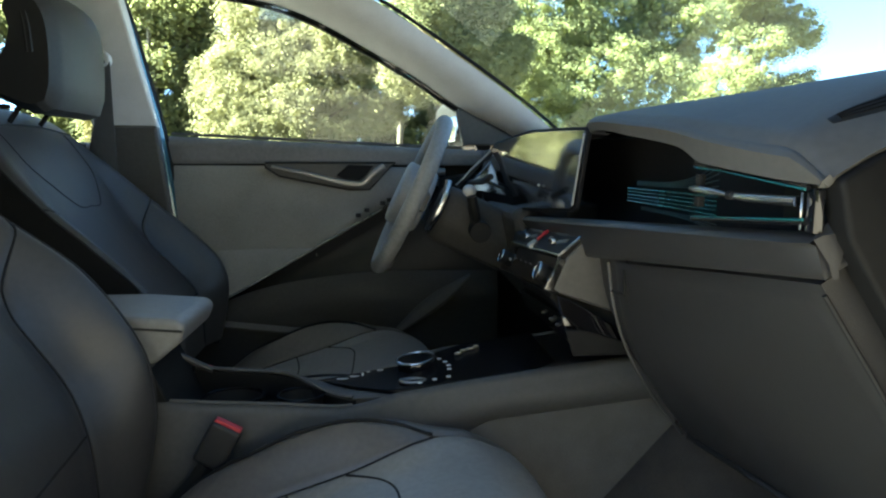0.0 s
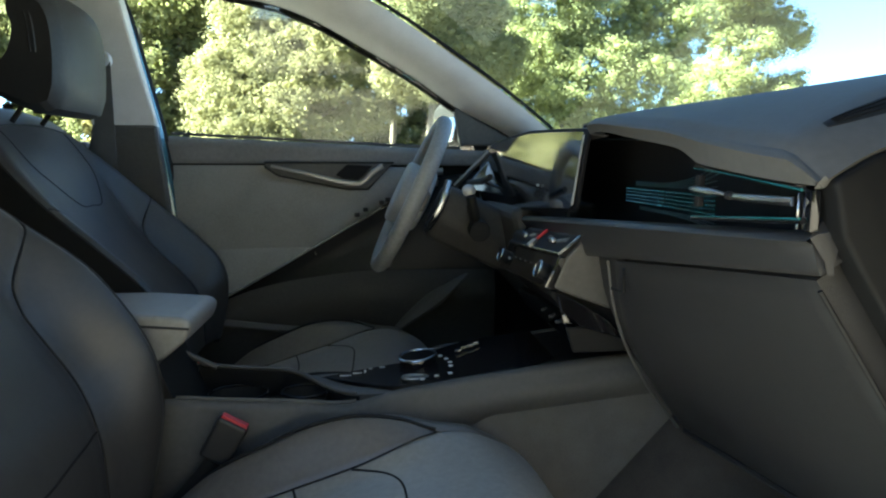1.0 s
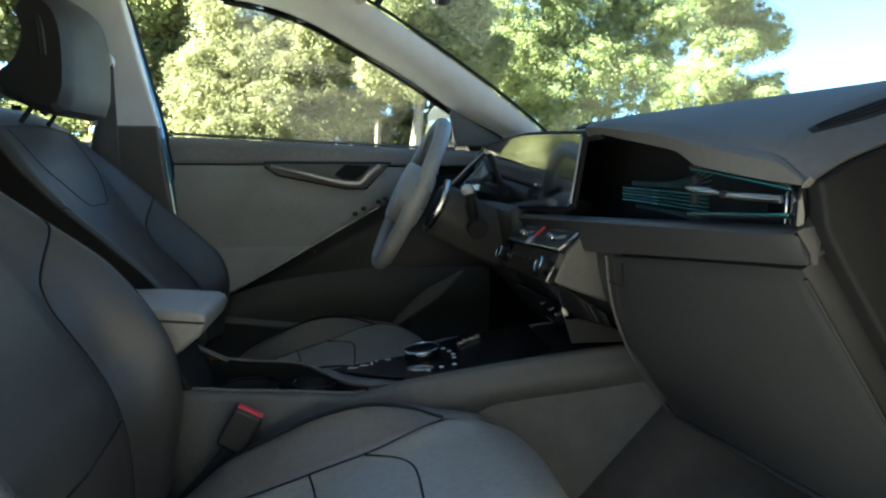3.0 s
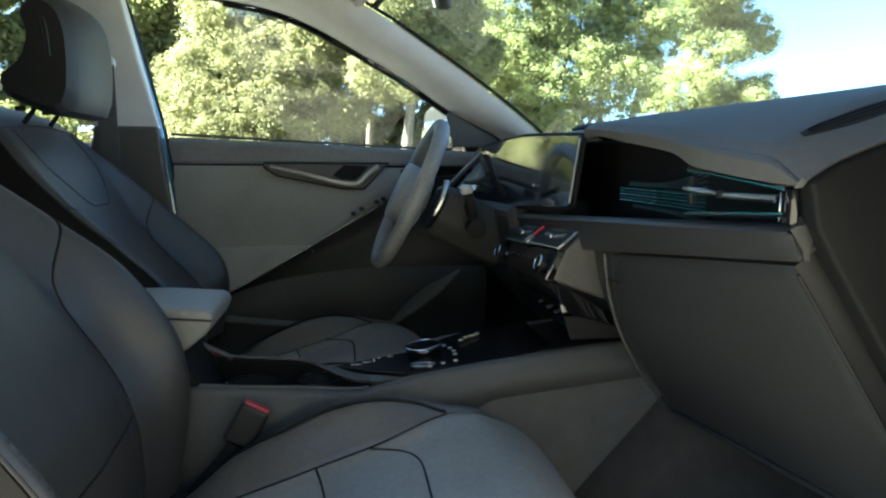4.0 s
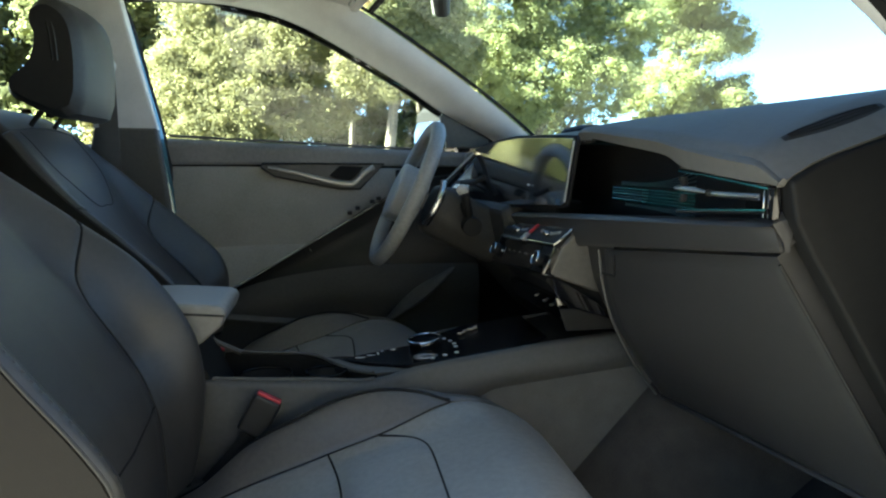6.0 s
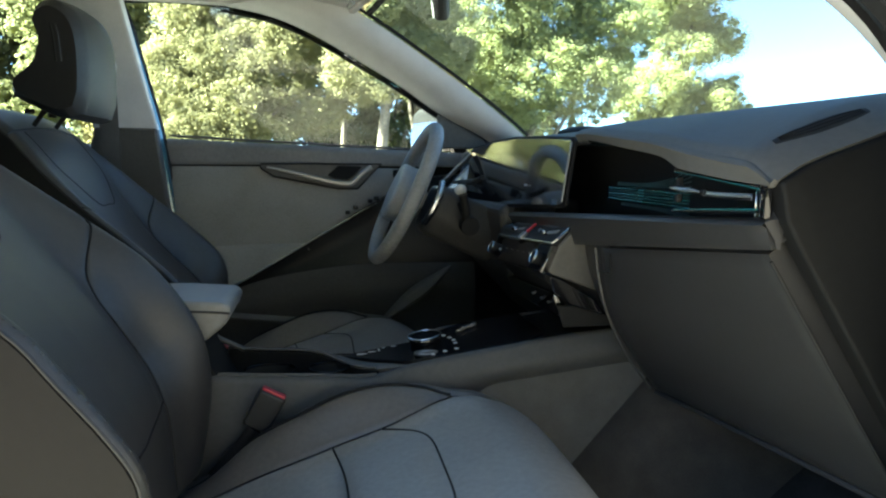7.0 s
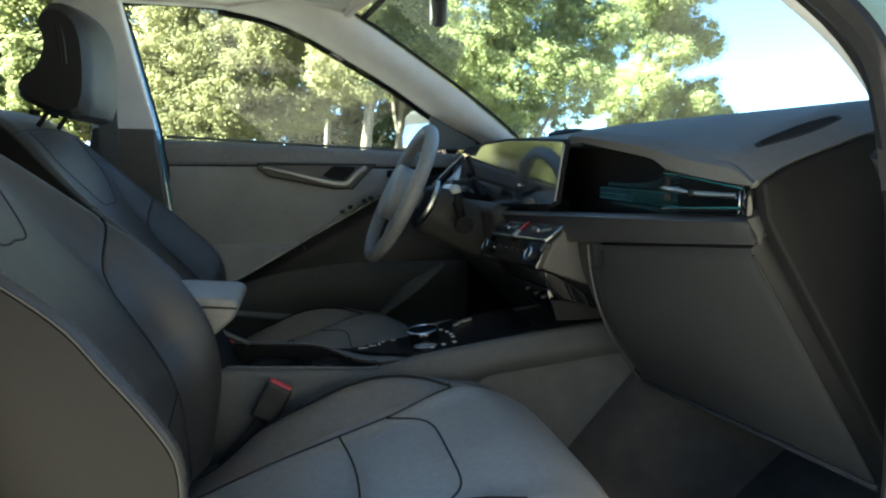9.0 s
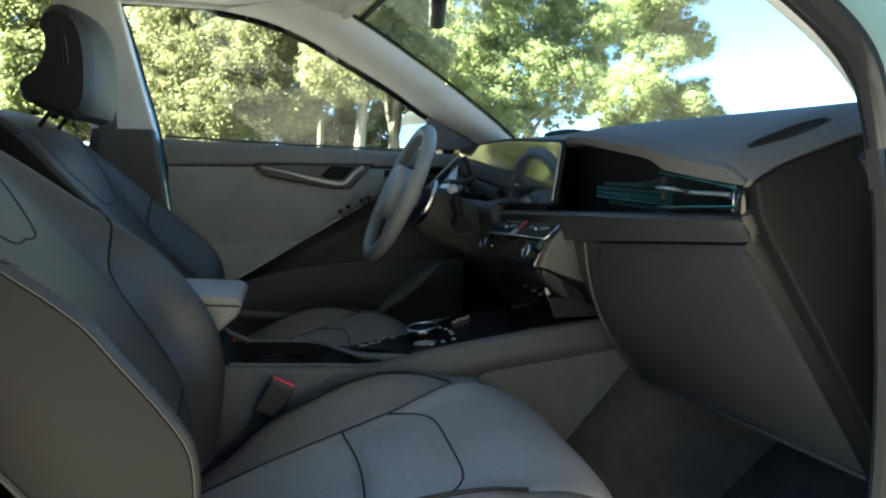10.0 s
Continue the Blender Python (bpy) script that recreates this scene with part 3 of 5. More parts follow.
# ---- door mirror, rear-view mirror ----
def build_door_mirror():
    m = thing("door_mirror", "door mirror in a black housing outside the window", "door mirror", (0.4, 0.9, 1.0))
    shell = [(0.0, -0.085, -0.06), (0.0, 0.075, -0.065), (0.0, 0.10, -0.02), (0.0, 0.09, 0.05), (0.0, 0.05, 0.066), (0.0, -0.085, 0.058)]
    place = Matrix.Translation((0.356, 0.89, 1.066)) @ Matrix.Rotation(radians(19), 4, "Z")
    bm = slab([(-0.006, y * 1.10, z * 1.10) for _, y, z in shell], (0.096, 0, 0), 0.018, 4)
    bm.transform(place)
    part("housing", bm, BLACK, m, "black housing")
    bm = slab([(-0.011, y * 0.90, z * 0.88) for _, y, z in shell], (0.006, 0, 0), 0.002)
    bm.transform(place @ Matrix.Rotation(radians(14), 4, "Y"))
    part("mirror_glass", bm, MIRROR, m, "silvered mirror glass")
    part("foot", tube([(0.43, 0.72, 1.005), (0.44, 0.80, 1.0), (0.44, 0.86, 1.02)], 0.022, sides=10), BLACK, m)


def build_rear_view_mirror():
    m = thing("rear_view_mirror", "dark rear-view mirror hanging from the windscreen", "rear-view mirror", (0.24, 0.0, 1.34))
    out = [(0.0, -0.11, 0.0), (0.0, -0.095, -0.028), (0.0, 0.095, -0.034), (0.0, 0.115, -0.01), (0.0, 0.11, 0.03), (0.0, -0.11, 0.034)]
    turn = Matrix.Translation((0.212, 0.0, 1.262)) @ Matrix.Rotation(radians(-12), 4, "Z")
    bm = slab(out, (0.03, 0, 0), 0.010, 3)
    bm.transform(turn)
    part("housing", bm, BLACK, m, "dark plastic housing")
    bm = slab([(-0.002, y * 0.93, z * 0.88) for _, y, z in out], (0.004, 0, 0), 0.001)
    bm.transform(turn)
    part("mirror_glass", bm, MIRROR, m, "dimming mirror glass")
    part("stem", tube([(0.245, -0.01, 1.27), (0.27, 0, 1.31), (0.29, 0, 1.345)], 0.010, sides=8), BLACK, m)


build_door_mirror()
build_rear_view_mirror()


# ---- dashboard ----
trim_z = lambda y: 0.842 + (0.30 - y) * 0.0680
glove_z = lambda y: 0.820 + (-0.22 - y) * 0.115


def lip_z(y):
    return smooth_interp(y, (-0.66, -0.62, -0.50, -0.42, -0.33, -0.22, -0.14, 0.10, 0.66), (0.950, 0.950, 0.966, 0.980, 0.990, 1.001, 1.002, 0.990, 0.99))


def lip_low(y):
    return smooth_interp(y, (-0.66, -0.61, -0.495, -0.475, -0.45, -0.43, -0.32, -0.22, -0.14, 0.66), (0.934, 0.935, 0.947, 0.950, 0.960, 0.965, 0.979, 0.991, 0.99, 0.97))


def lip_x(y):
    return smooth_interp(y, (-0.66, -0.63, -0.60, -0.5, -0.16, -0.11, 0.66), (0.424, 0.420, 0.413, 0.412, 0.425, 0.468, 0.475))


def end_z(x):
    """Upper edge of the dashboard's flat end."""
    return smooth_interp(x, (0.41, 0.425, 0.437, 0.456, 0.484, 0.52, 0.556, 0.62, 0.95), (0.926, 0.937, 0.945, 0.956, 0.967, 0.979, 0.991, 1.000, 1.003))


def dash_top_at(u, v):
    y = u
    z0, x0 = lip_z(y), lip_x(y)
    start = -0.602 + 0.030 * min(max((v - 0.14) / 0.16, 0), 1)
    roll = 1 - math.cos(min(max((start - y) / (start + 0.627), 0), 1) * math.pi / 2)
    xc = 0.66
    if v < 0.12:
        t = v / 0.12
        z0 += (end_z(x0) + 0.004 - z0) * roll
        return (x0 + 0.006 * (1 - t), y, z0 - max(z0 - lip_low(y), 0.004) * (1 - t))
    if v < 0.2:
        t = (v - 0.12) / 0.08
        z0 += (end_z(x0) + 0.004 - z0) * roll
        return (x0 + 0.008 * t, y, z0 + 0.006 * math.sin(t * math.pi / 2) * (1 - roll))
    t = (v - 0.2) / 0.8
    x = x0 + 0.008 + (0.92 - x0) * t
    crest = 1.036
    s = min((x - x0) / (xc - x0 + 1e-6), 1)
    z = z0 + 0.006 + (crest - z0 - 0.006) * math.sin(s * math.pi / 2) ** 0.9
    z -= 0.25 * max(x - xc - 0.03, 0) ** 1.5
    return (x, y, z + (min(end_z(x), z) - z) * roll)


def dash_top_z(x, y):
    lo, hi = 0.2, 1.0
    for _ in range(24):
        m = (lo + hi) / 2
        if dash_top_at(y, m)[0] < x:
            lo = m
        else:
            hi = m
    return dash_top_at(y, lo)[2]


def build_dash():
    d = thing("dashboard", "dark padded dashboard with a full-width vent recess", "dashboard", (0.6, 0, 0.4))
    part("top_pad", skin(dash_top_at, -0.627, 0.665, 0, 1, 110, 60, 0.0, 0.006, out=(-0.3, 0, 1)), PAD, d, "soft grained top pad")
    # flat end on the passenger side, its rear edge rounded; blackened in place of shade
    cap = [(x, end_z(x) - 0.003) for x in (0.43, 0.437, 0.456, 0.484, 0.52, 0.556, 0.62, 0.90)] + [(0.92, 0.60), (0.74, 0.50), (0.672, 0.562), (0.540, 0.756), (0.458, 0.872), (0.440, 0.900), (0.434, 0.925)]
    part("end_cap", slab([(x, -0.609, z) for x, z in cap], (0, -0.022, 0), 0.011, 5), END_CAP, d, "dark plastic end cap")
    capd = [(0.42, 0.985), (0.62, 1.03), (0.90, 1.03), (0.92, 0.6), (0.6, 0.6), (0.42, 0.80)]
    part("end_cap", slab([(x, 0.625, z) for x, z in capd], (0, 0.05, 0), 0.01, 2), HARD, d, "dark plastic end cap")
    # vent recess: back wall, shelf
    part("recess_back", slab([(0.545, 0.60, 0.83), (0.545, -0.625, 0.86), (0.545, -0.625, 0.97), (0.545, 0.60, 1.01)], (0.02, 0, 0), 0.002), BLACK, d, "black recess")
    part("shelf", slab([(0.425, 0.30, trim_z(0.30) - 0.006), (0.428, -0.612, trim_z(-0.612) - 0.006), (0.55, -0.62, trim_z(-0.62)), (0.55, 0.30, trim_z(0.30))], (0, 0, -0.012), 0.002), PIANO, d, "gloss black shelf")
    # padded strip under the recess
    def strip(u, v):
        y = u
        top, low = trim_z(y), glove_z(y) + 0.005 if y < -0.10 else lerp(y, (-0.10, 0.30), (0.818, 0.825))
        if v < 0.25:
            t = v / 0.25
            return (0.440 - 0.020 * math.sin(t * math.pi / 2), y, top - 0.010 * (1 - math.cos(t * math.pi / 2)))
        t = (v - 0.25) / 0.75
        back = 0.3 * max(-0.600 - 0.022 * t - y, 0)
        return (0.420 + 0.014 * t + back, y, top - 0.010 + (low - top + 0.010) * t)
    part("middle_pad", skin(strip, -0.618, 0.302, 0, 1, 60, 14, 0.002, 0.03, out=(-1, 0, 0)), FASCIA, d, "dark padded strip")
    # lower carrier: sweeps round the glove box and closes the dash underneath
    def carrier(u, v):
        left = lerp(v, (0, 0.3, 0.6, 1), (-0.147, -0.172, -0.184, -0.178))
        y = left + (-0.250 - left) * u
        z0 = glove_z(y) + 0.012
        z = z0 + (0.53 - z0) * v
        x = smooth_interp(z, (0.53, 0.575, 0.622, 0.687, 0.752, 0.812, 0.86), (0.625, 0.578, 0.533, 0.489, 0.459, 0.449, 0.440)) + 0.006 + 0.045 * min(max((-0.15 - y) / 0.45, 0), 1) * (z0 - z) / 0.3
        return (x, y, z)
    part("lower_carrier", skin(carrier, 0, 1, 0, 1, 12, 24, 0.0, 0.03, out=(-1, 0, -0.3)), FASCIA, d, "dark lower dash panel")
    # glove box door, with its latch pull
    def door(u, v):
        yl = lerp(v, (0, 0.25, 0.6, 1), (-0.229, -0.230, -0.212, -0.174))
        y = yl + (-0.603 - yl) * u
        z0 = glove_z(y)
        z = z0 + (0.556 + 0.010 * u - z0) * v
        left = 0.440 + smooth_interp(v, (0, 0.25, 0.5, 0.75, 1.0), (0.004, 0.016, 0.046, 0.092, 0.148))
        right = 0.442 + (0.864 - z) * 0.700
        return (left + (right - left) * u, y, z)
    gd = part("glove_box_door", skin(door, 0, 1, 0, 1, 40, 40, 0.003, 0.022, out=(-1, 0, -0.3)), FASCIA, d, "dark grained glove box door")
    part("glove_gap", slab([(0.470, -0.56, 0.872), (0.470, -0.628, 0.874), (0.682, -0.628, 0.562), (0.682, -0.56, 0.562)], (0.02, 0, 0.015), 0.0), BLACK, d, "black gap beside the door")
    part("latch_pull", box((0.010, 0.036, 0.030), (0.4575, -0.252, 0.804), 0.003, 2), FASCIA, gd, "rectangular pull")
    edge = [np.array(door(0, v)) + np.array((-0.004, 0.006, 0.0)) for v in np.linspace(0, 1, 24)]
    part("edge_bead", tube([tuple(p) for p in edge], 0.0022, sides=6), PAD, gd, "grey edge bead")
    edge = [np.array(door(1, v)) + np.array((0.001, -0.001, 0.0)) for v in np.linspace(0.02, 0.98, 24)]
    part("edge_bead", tube([tuple(p) for p in edge], 0.0018, sides=6), BLACK, gd, "black edge bead")
    for a, b in (((0.4415, -0.272, 0.819), (0.444, -0.272, 0.788)), ((0.443, -0.272, 0.788), (0.4415, -0.236, 0.786))):
        part("latch_gap", tube([a, b], 0.0016, sides=6), BLACK, gd)
    lowlip = [np.array(door(u, 1)) + np.array((0.004, 0.0, -0.003)) for u in np.linspace(0, 1, 16)]
    part("lower_lip", tube([tuple(p) for p in lowlip], 0.0045, sides=8, flat=1.0), FASCIA, gd)
    # passenger side wall of the centre stack, taupe
    part("stack_flank", slab([(0.406, -0.135, 0.816), (0.438, -0.135, 0.848), (0.47, -0.135, 0.848), (0.50, -0.135, 0.735), (0.474, -0.135, 0.738), (0.42, -0.135, 0.757), (0.387, -0.135, 0.770)], (0, -0.018, 0), 0.004), TAUPE, d, "taupe side of the centre stack")
    part("lower_flank", slab([(0.412, -0.135, 0.708), (0.50, -0.135, 0.708), (0.56, -0.135, 0.668), (0.425, -0.135, 0.668)], (0, -0.006, 0), 0.003), BLACK, d, "black lower side")
    part("stack_body", slab([(0.405, -0.13, 0.82), (0.60, -0.13, 0.82), (0.60, -0.13, 0.668), (0.455, -0.13, 0.668), (0.44, -0.13, 0.70), (0.39, -0.13, 0.755)], (0, 0.31, 0), 0.006), BLACK, d, "black centre stack")
    part("knee_panel", slab([(0.40, 0.185, 0.86), (0.60, 0.185, 0.9), (0.70, 0.185, 0.52), (0.58, 0.185, 0.54), (0.43, 0.185, 0.70)], (0, 0.45, 0), 0.02, 3), KNEE, d, "dark knee panel")
    part("slot", slab([(0.392, -0.148, 0.764), (0.412, -0.148, 0.757), (0.478, -0.148, 0.718), (0.500, -0.148, 0.690), (0.43, -0.148, 0.712), (0.40, -0.148, 0.735)], (0, -0.006, 0), 0.002), PIANO, d, "gloss black slot")
    # demister grille beside the windscreen and the low sensor pod on top
    def g_at(u, v):
        x = 0.447 + 0.100 * u
        y = -0.5945 - 0.006 * u + (v - 0.5) * 0.016 * math.sin(math.pi * (0.05 + 0.90 * u)) ** 0.5
        return (x, y, dash_top_z(x, y) + 0.0008)
    gr = part("demister_grille", skin(g_at, 0, 1, 0, 1, 20, 5, 0.0005, 0.003, out=(0, 0, 1)), BLACK, d, "black slotted demister grille")
    for k in range(3):
        v = 0.25 + 0.25 * k
        part("slat", tube([tuple(np.array(g_at(u, v)) + np.array((0, 0, 0.0004))) for u in np.linspace(0.06, 0.94, 12)], 0.0007, sides=6), RUBBER, gr)
    pod = bmesh.new()
    bmesh.ops.create_uvsphere(pod, u_segments=20, v_segments=8, radius=1, matrix=Matrix.Translation((0.64, 0.30, 1.034)) @ Matrix.Diagonal((0.05, 0.10, 0.014, 1)))
    part("sensor_pod", pod, BLACK, d, "low black pod")
    return d


build_dash()


def build_display():
    s = thing("display", "wide curved glossy display panel standing on the dashboard", "display screen", (0.44, 0.2, 0.86))
    out = [(-0.1225, 0.884), (-0.1190, 0.994), (-0.108, 1.002), (0.05, 1.010), (0.22, 1.016), (0.40, 1.013), (0.55, 1.002), (0.615, 0.985), (0.622, 0.95), (0.59, 0.868), (0.55, 0.852), (0.40, 0.846), (-0.108, 0.878)]
    X = lambda y, z: 0.424 + (z - 0.88) * 0.15 + 0.02 * max(abs(y - 0.25) - 0.05, 0) ** 2 - 0.012 * (1 if y > 0.5 else 0)
    case = [(X(y, z), y, z) for y, z in out]
    part("housing", slab(case, (0.006, 0, 0.0), 0.0015, 2), RUBBER, s, "black display housing")
    cy, cz = 0.25, 0.935
    g = [(X(y, z) - 0.003, cy + (y - cy) * 0.985, cz + (z - cz) * 0.93) for y, z in out]
    part("glass", slab(g, (0.004, 0, 0), 0.001), SCREEN, s, "dark reflective cover glass")
    e = [(X(-0.116, z) - 0.005, lerp(z, (0.889, 0.992), (-0.1195, -0.1155)), z) for z in np.linspace(0.889, 0.992, 8)]
    part("bezel_edge", tube(e, 0.0016, sides=6), SILVER, s, "thin bright bezel edge")
    part("stand", box((0.05, 0.30, 0.03), (0.462, 0.10, 0.872), 0.006), BLACK, s)
    part("marking", box((0.0006, 0.016, 0.004), (0.4225, 0.075, 0.912), 0), WHITE_INK, s, "small pale icon")
    return s


build_display()


def build_vent():
    v = thing("air_vent", "slim side air vent with chrome vane and teal ribs", "air vent", (0.46, -0.53, 0.90))
    zt = lambda y: lerp(y, (-0.615, -0.485), (0.933, 0.947))
    zb = lambda y: trim_z(y) + 0.003
    part("back", slab([(0.50, -0.478, zb(-0.478)), (0.50, -0.615, zb(-0.615)), (0.50, -0.615, zt(-0.615)), (0.50, -0.478, zt(-0.478))], (0.01, 0, 0), 0), BLACK, v)
    for nm, f, lift in (("top_frame", zt, -0.0008), ("bottom_frame", zb, 0.0026)):
        line = [(0.4225, y, f(y) + lift) for y in (-0.466, -0.51, -0.56, -0.612)]
        part(nm, tube(line, 0.0026, sides=8, flat=0.8), PIANO, v, "gloss black frame")
        part("accent", tube([(0.4205, y, z + (0.0016 if lift > 0 else -0.0016)) for _, y, z in line], [0.0004, 0.0005, 0.0007, 0.0010], sides=6), TEAL, v, "thin teal accent line")
    part("end_plate", box((0.008, 0.010, 0.030), (0.4275, -0.6135, 0.917), 0.002), PIANO, v, "gloss black end plate")
    part("end_edge", tube([(0.4215, -0.6085, 0.904), (0.4215, -0.6085, 0.929)], 0.0010, sides=6), CHROME, v, "bright end edge")
    part("vane", tube(curve([(0.426, -0.452, 0.9262), (0.421, -0.478, 0.9257), (0.419, -0.505, 0.9246), (0.421, -0.522, 0.9232)], 5), [0.0016 + 0.0030 * math.sin(math.pi * min(q / 15 + 0.06, 0.97)) for q in range(16)], sides=10, flat=0.7), CHROME, v, "satin chrome vane")
    part("vane", tube(curve([(0.423, -0.527, 0.9228), (0.419, -0.550, 0.9226), (0.418, -0.590, 0.9228), (0.420, -0.606, 0.9228)], 5), [0.0030 + 0.0010 * min(q / 6, 1) for q in range(16)], sides=10, flat=0.8), CHROME, v, "satin chrome vane")
    part("vane_pivot", disc((0.422, -0.5245, 0.9230), (0, 1, 0), 0.0036, 0.007, 14, 0.0008), BLACK, v, "black vane pivot")
    for dz in (0.0095, -0.0095):
        part("vane_tab", box((0.007, 0.007, 0.010), (0.424, -0.473, 0.9245 + dz), 0.0015), BLACK, v, "dark grey vane tab")
    for k in range(5):
        z = 0.8985 + 0.0042 * k
        line = [(0.476, -0.190, z + 0.0015), (0.466, -0.34, z + 0.0018), (0.450, -0.455, z + 0.003)]
        part("rib", tube(curve(line, 6), 0.0008 if k % 2 else 0.0012, sides=6, flat=0.7), TEAL, v, "thin teal rib")
    # finer ribs that fan out above and below the straight ones
    for k in range(5):
        z = 0.9215 + 0.0012 * k
        line = [(0.478, -0.215, z), (0.470, -0.32, z + 0.001), (0.462, -0.40, z + 0.003 + 0.0018 * k), (0.452, -0.455, z + 0.006 + 0.0048 * k)]
        part("rib", tube(curve(line, 6), 0.0008, sides=6, flat=0.7), RIB, v, "fine dark teal rib")
    for k in range(4):
        z = 0.8945 - 0.0012 * k
        line = [(0.478, -0.230, z), (0.470, -0.33, z), (0.462, -0.40, z - 0.0006 * k), (0.452, -0.455, z + 0.001 - 0.0022 * k)]
        part("rib", tube(curve(line, 6), 0.0007, sides=6, flat=0.7), RIB, v, "fine dark teal rib")


build_vent()


def build_climate():
    c = thing("climate_panel", "gloss black climate panel with two dials and centre vents", "control panel", (0.40, 0.02, 0.77))
    drop = lambda y: -(y + 0.15) * 0.068
    F = lambda y, v, lift=0.0: (0.396 - 0.022 * v - 0.9 * lift, y, 0.818 - 0.048 * v + drop(y) + 0.4 * lift)
    face = [F(-0.152, 0), F(-0.152, 1), F(0.17, 1), F(0.175, 0)]
    part("control_face", slab(face, (0.022, 0, -0.008), 0.003), PIANO, c, "gloss black control face")
    for y in (-0.118, 0.155):
        k = part("dial", disc(F(y, 0.55, 0.004), (-0.9, 0, 0.4), 0.0125, 0.014), BLACK, c, "black dial")
        q = Vector((-0.9, 0, 0.4)).to_track_quat("Z", "Y").to_matrix()
        o = Vector(F(y, 0.55, 0.012))
        part("ring", tube([tuple(o + q @ Vector((0.0125 * math.cos(a), 0.0125 * math.sin(a), 0))) for a in np.linspace(0, 2 * math.pi, 24, endpoint=False)], 0.0017, closed=True, sides=6), CHROME, k, "chrome ring")
    part("marking", box((0.001, 0.010, 0.004), F(0.118, 0.55, 0.0006), 0), WHITE_INK, c, "small pale icon")
    for y in (0.075, 0.04, 0.005, -0.03, -0.065):
        part("marking", box((0.001, 0.012, 0.002), F(y, 0.45, 0.0006), 0), HARD, c)
    # vents above, sloping back to the padded strip
    G = lambda y, v: (0.396 + 0.034 * v, y, 0.820 + 0.030 * v + drop(y))
    part("vent_deck", slab([G(-0.150, 0), G(0.172, 0), G(0.15, 1), G(-0.146, 1)], (0.012, 0, -0.014), 0.003), BLACK, c, "dark centre vents")
    part("chrome_line", tube([F(0.174, -0.02), F(0.01, -0.03, 0.001), F(-0.150, -0.03, 0.001), (0.403, -0.156, 0.828), (0.424, -0.154, 0.845), (0.437, -0.150, 0.853)], 0.0024, sides=6), CHROME, c, "chrome outline")
    part("chrome_line", tube([F(0.174, -0.02), G(0.160, 0.9)], 0.0016, sides=6), CHROME, c, "chrome outline")
    for y, w in ((0.095, 0.085), (-0.075, 0.095)):
        part("louvre", tube(curve([G(y + w / 2, 0.62), G(y, 0.50), G(y - w / 2, 0.62)], 5), 0.004, sides=8, flat=0.6), SILVER, c, "silver vent louvre")
        part("louvre", tube(curve([G(y + w / 2, 0.92), G(y, 0.85), G(y - w / 2, 0.92)], 5), 0.0025, sides=8, flat=0.6), HARD, c, "dark vent louvre")
        part("louvre_tab", box((0.014, 0.022, 0.009), tuple(np.array(G(y, 0.42)) + np.array((0, 0, 0.003))), 0.003), CHROME, c)
    turn = Matrix.Rotation(radians(-40), 4, "Y")
    part("hazard_button", box((0.026, 0.007, 0.006), tuple(np.array(G(0.012, 0.62)) + np.array((-0.002, 0, 0.003))), 0.003, 2, turn), RED, c, "red hazard light button")
    part("hazard_surround", box((0.018, 0.018, 0.008), tuple(np.array(G(0.012, 0.12)) + np.array((-0.002, 0, 0.003))), 0.003, 2, turn), SILVER, c)
    # sockets lower down
    part("socket_panel", slab([(0.408, -0.125, 0.728), (0.408, 0.15, 0.712), (0.424, 0.15, 0.672), (0.424, -0.125, 0.680)], (0.02, 0, 0), 0.006), PIANO, c, "black socket panel")
    for y in (-0.10, -0.065, -0.02):
        part("socket", box((0.006, 0.008, 0.004), (0.412, y, 0.706), 0.0015), HARD, c, "metal-edged socket")


build_climate()


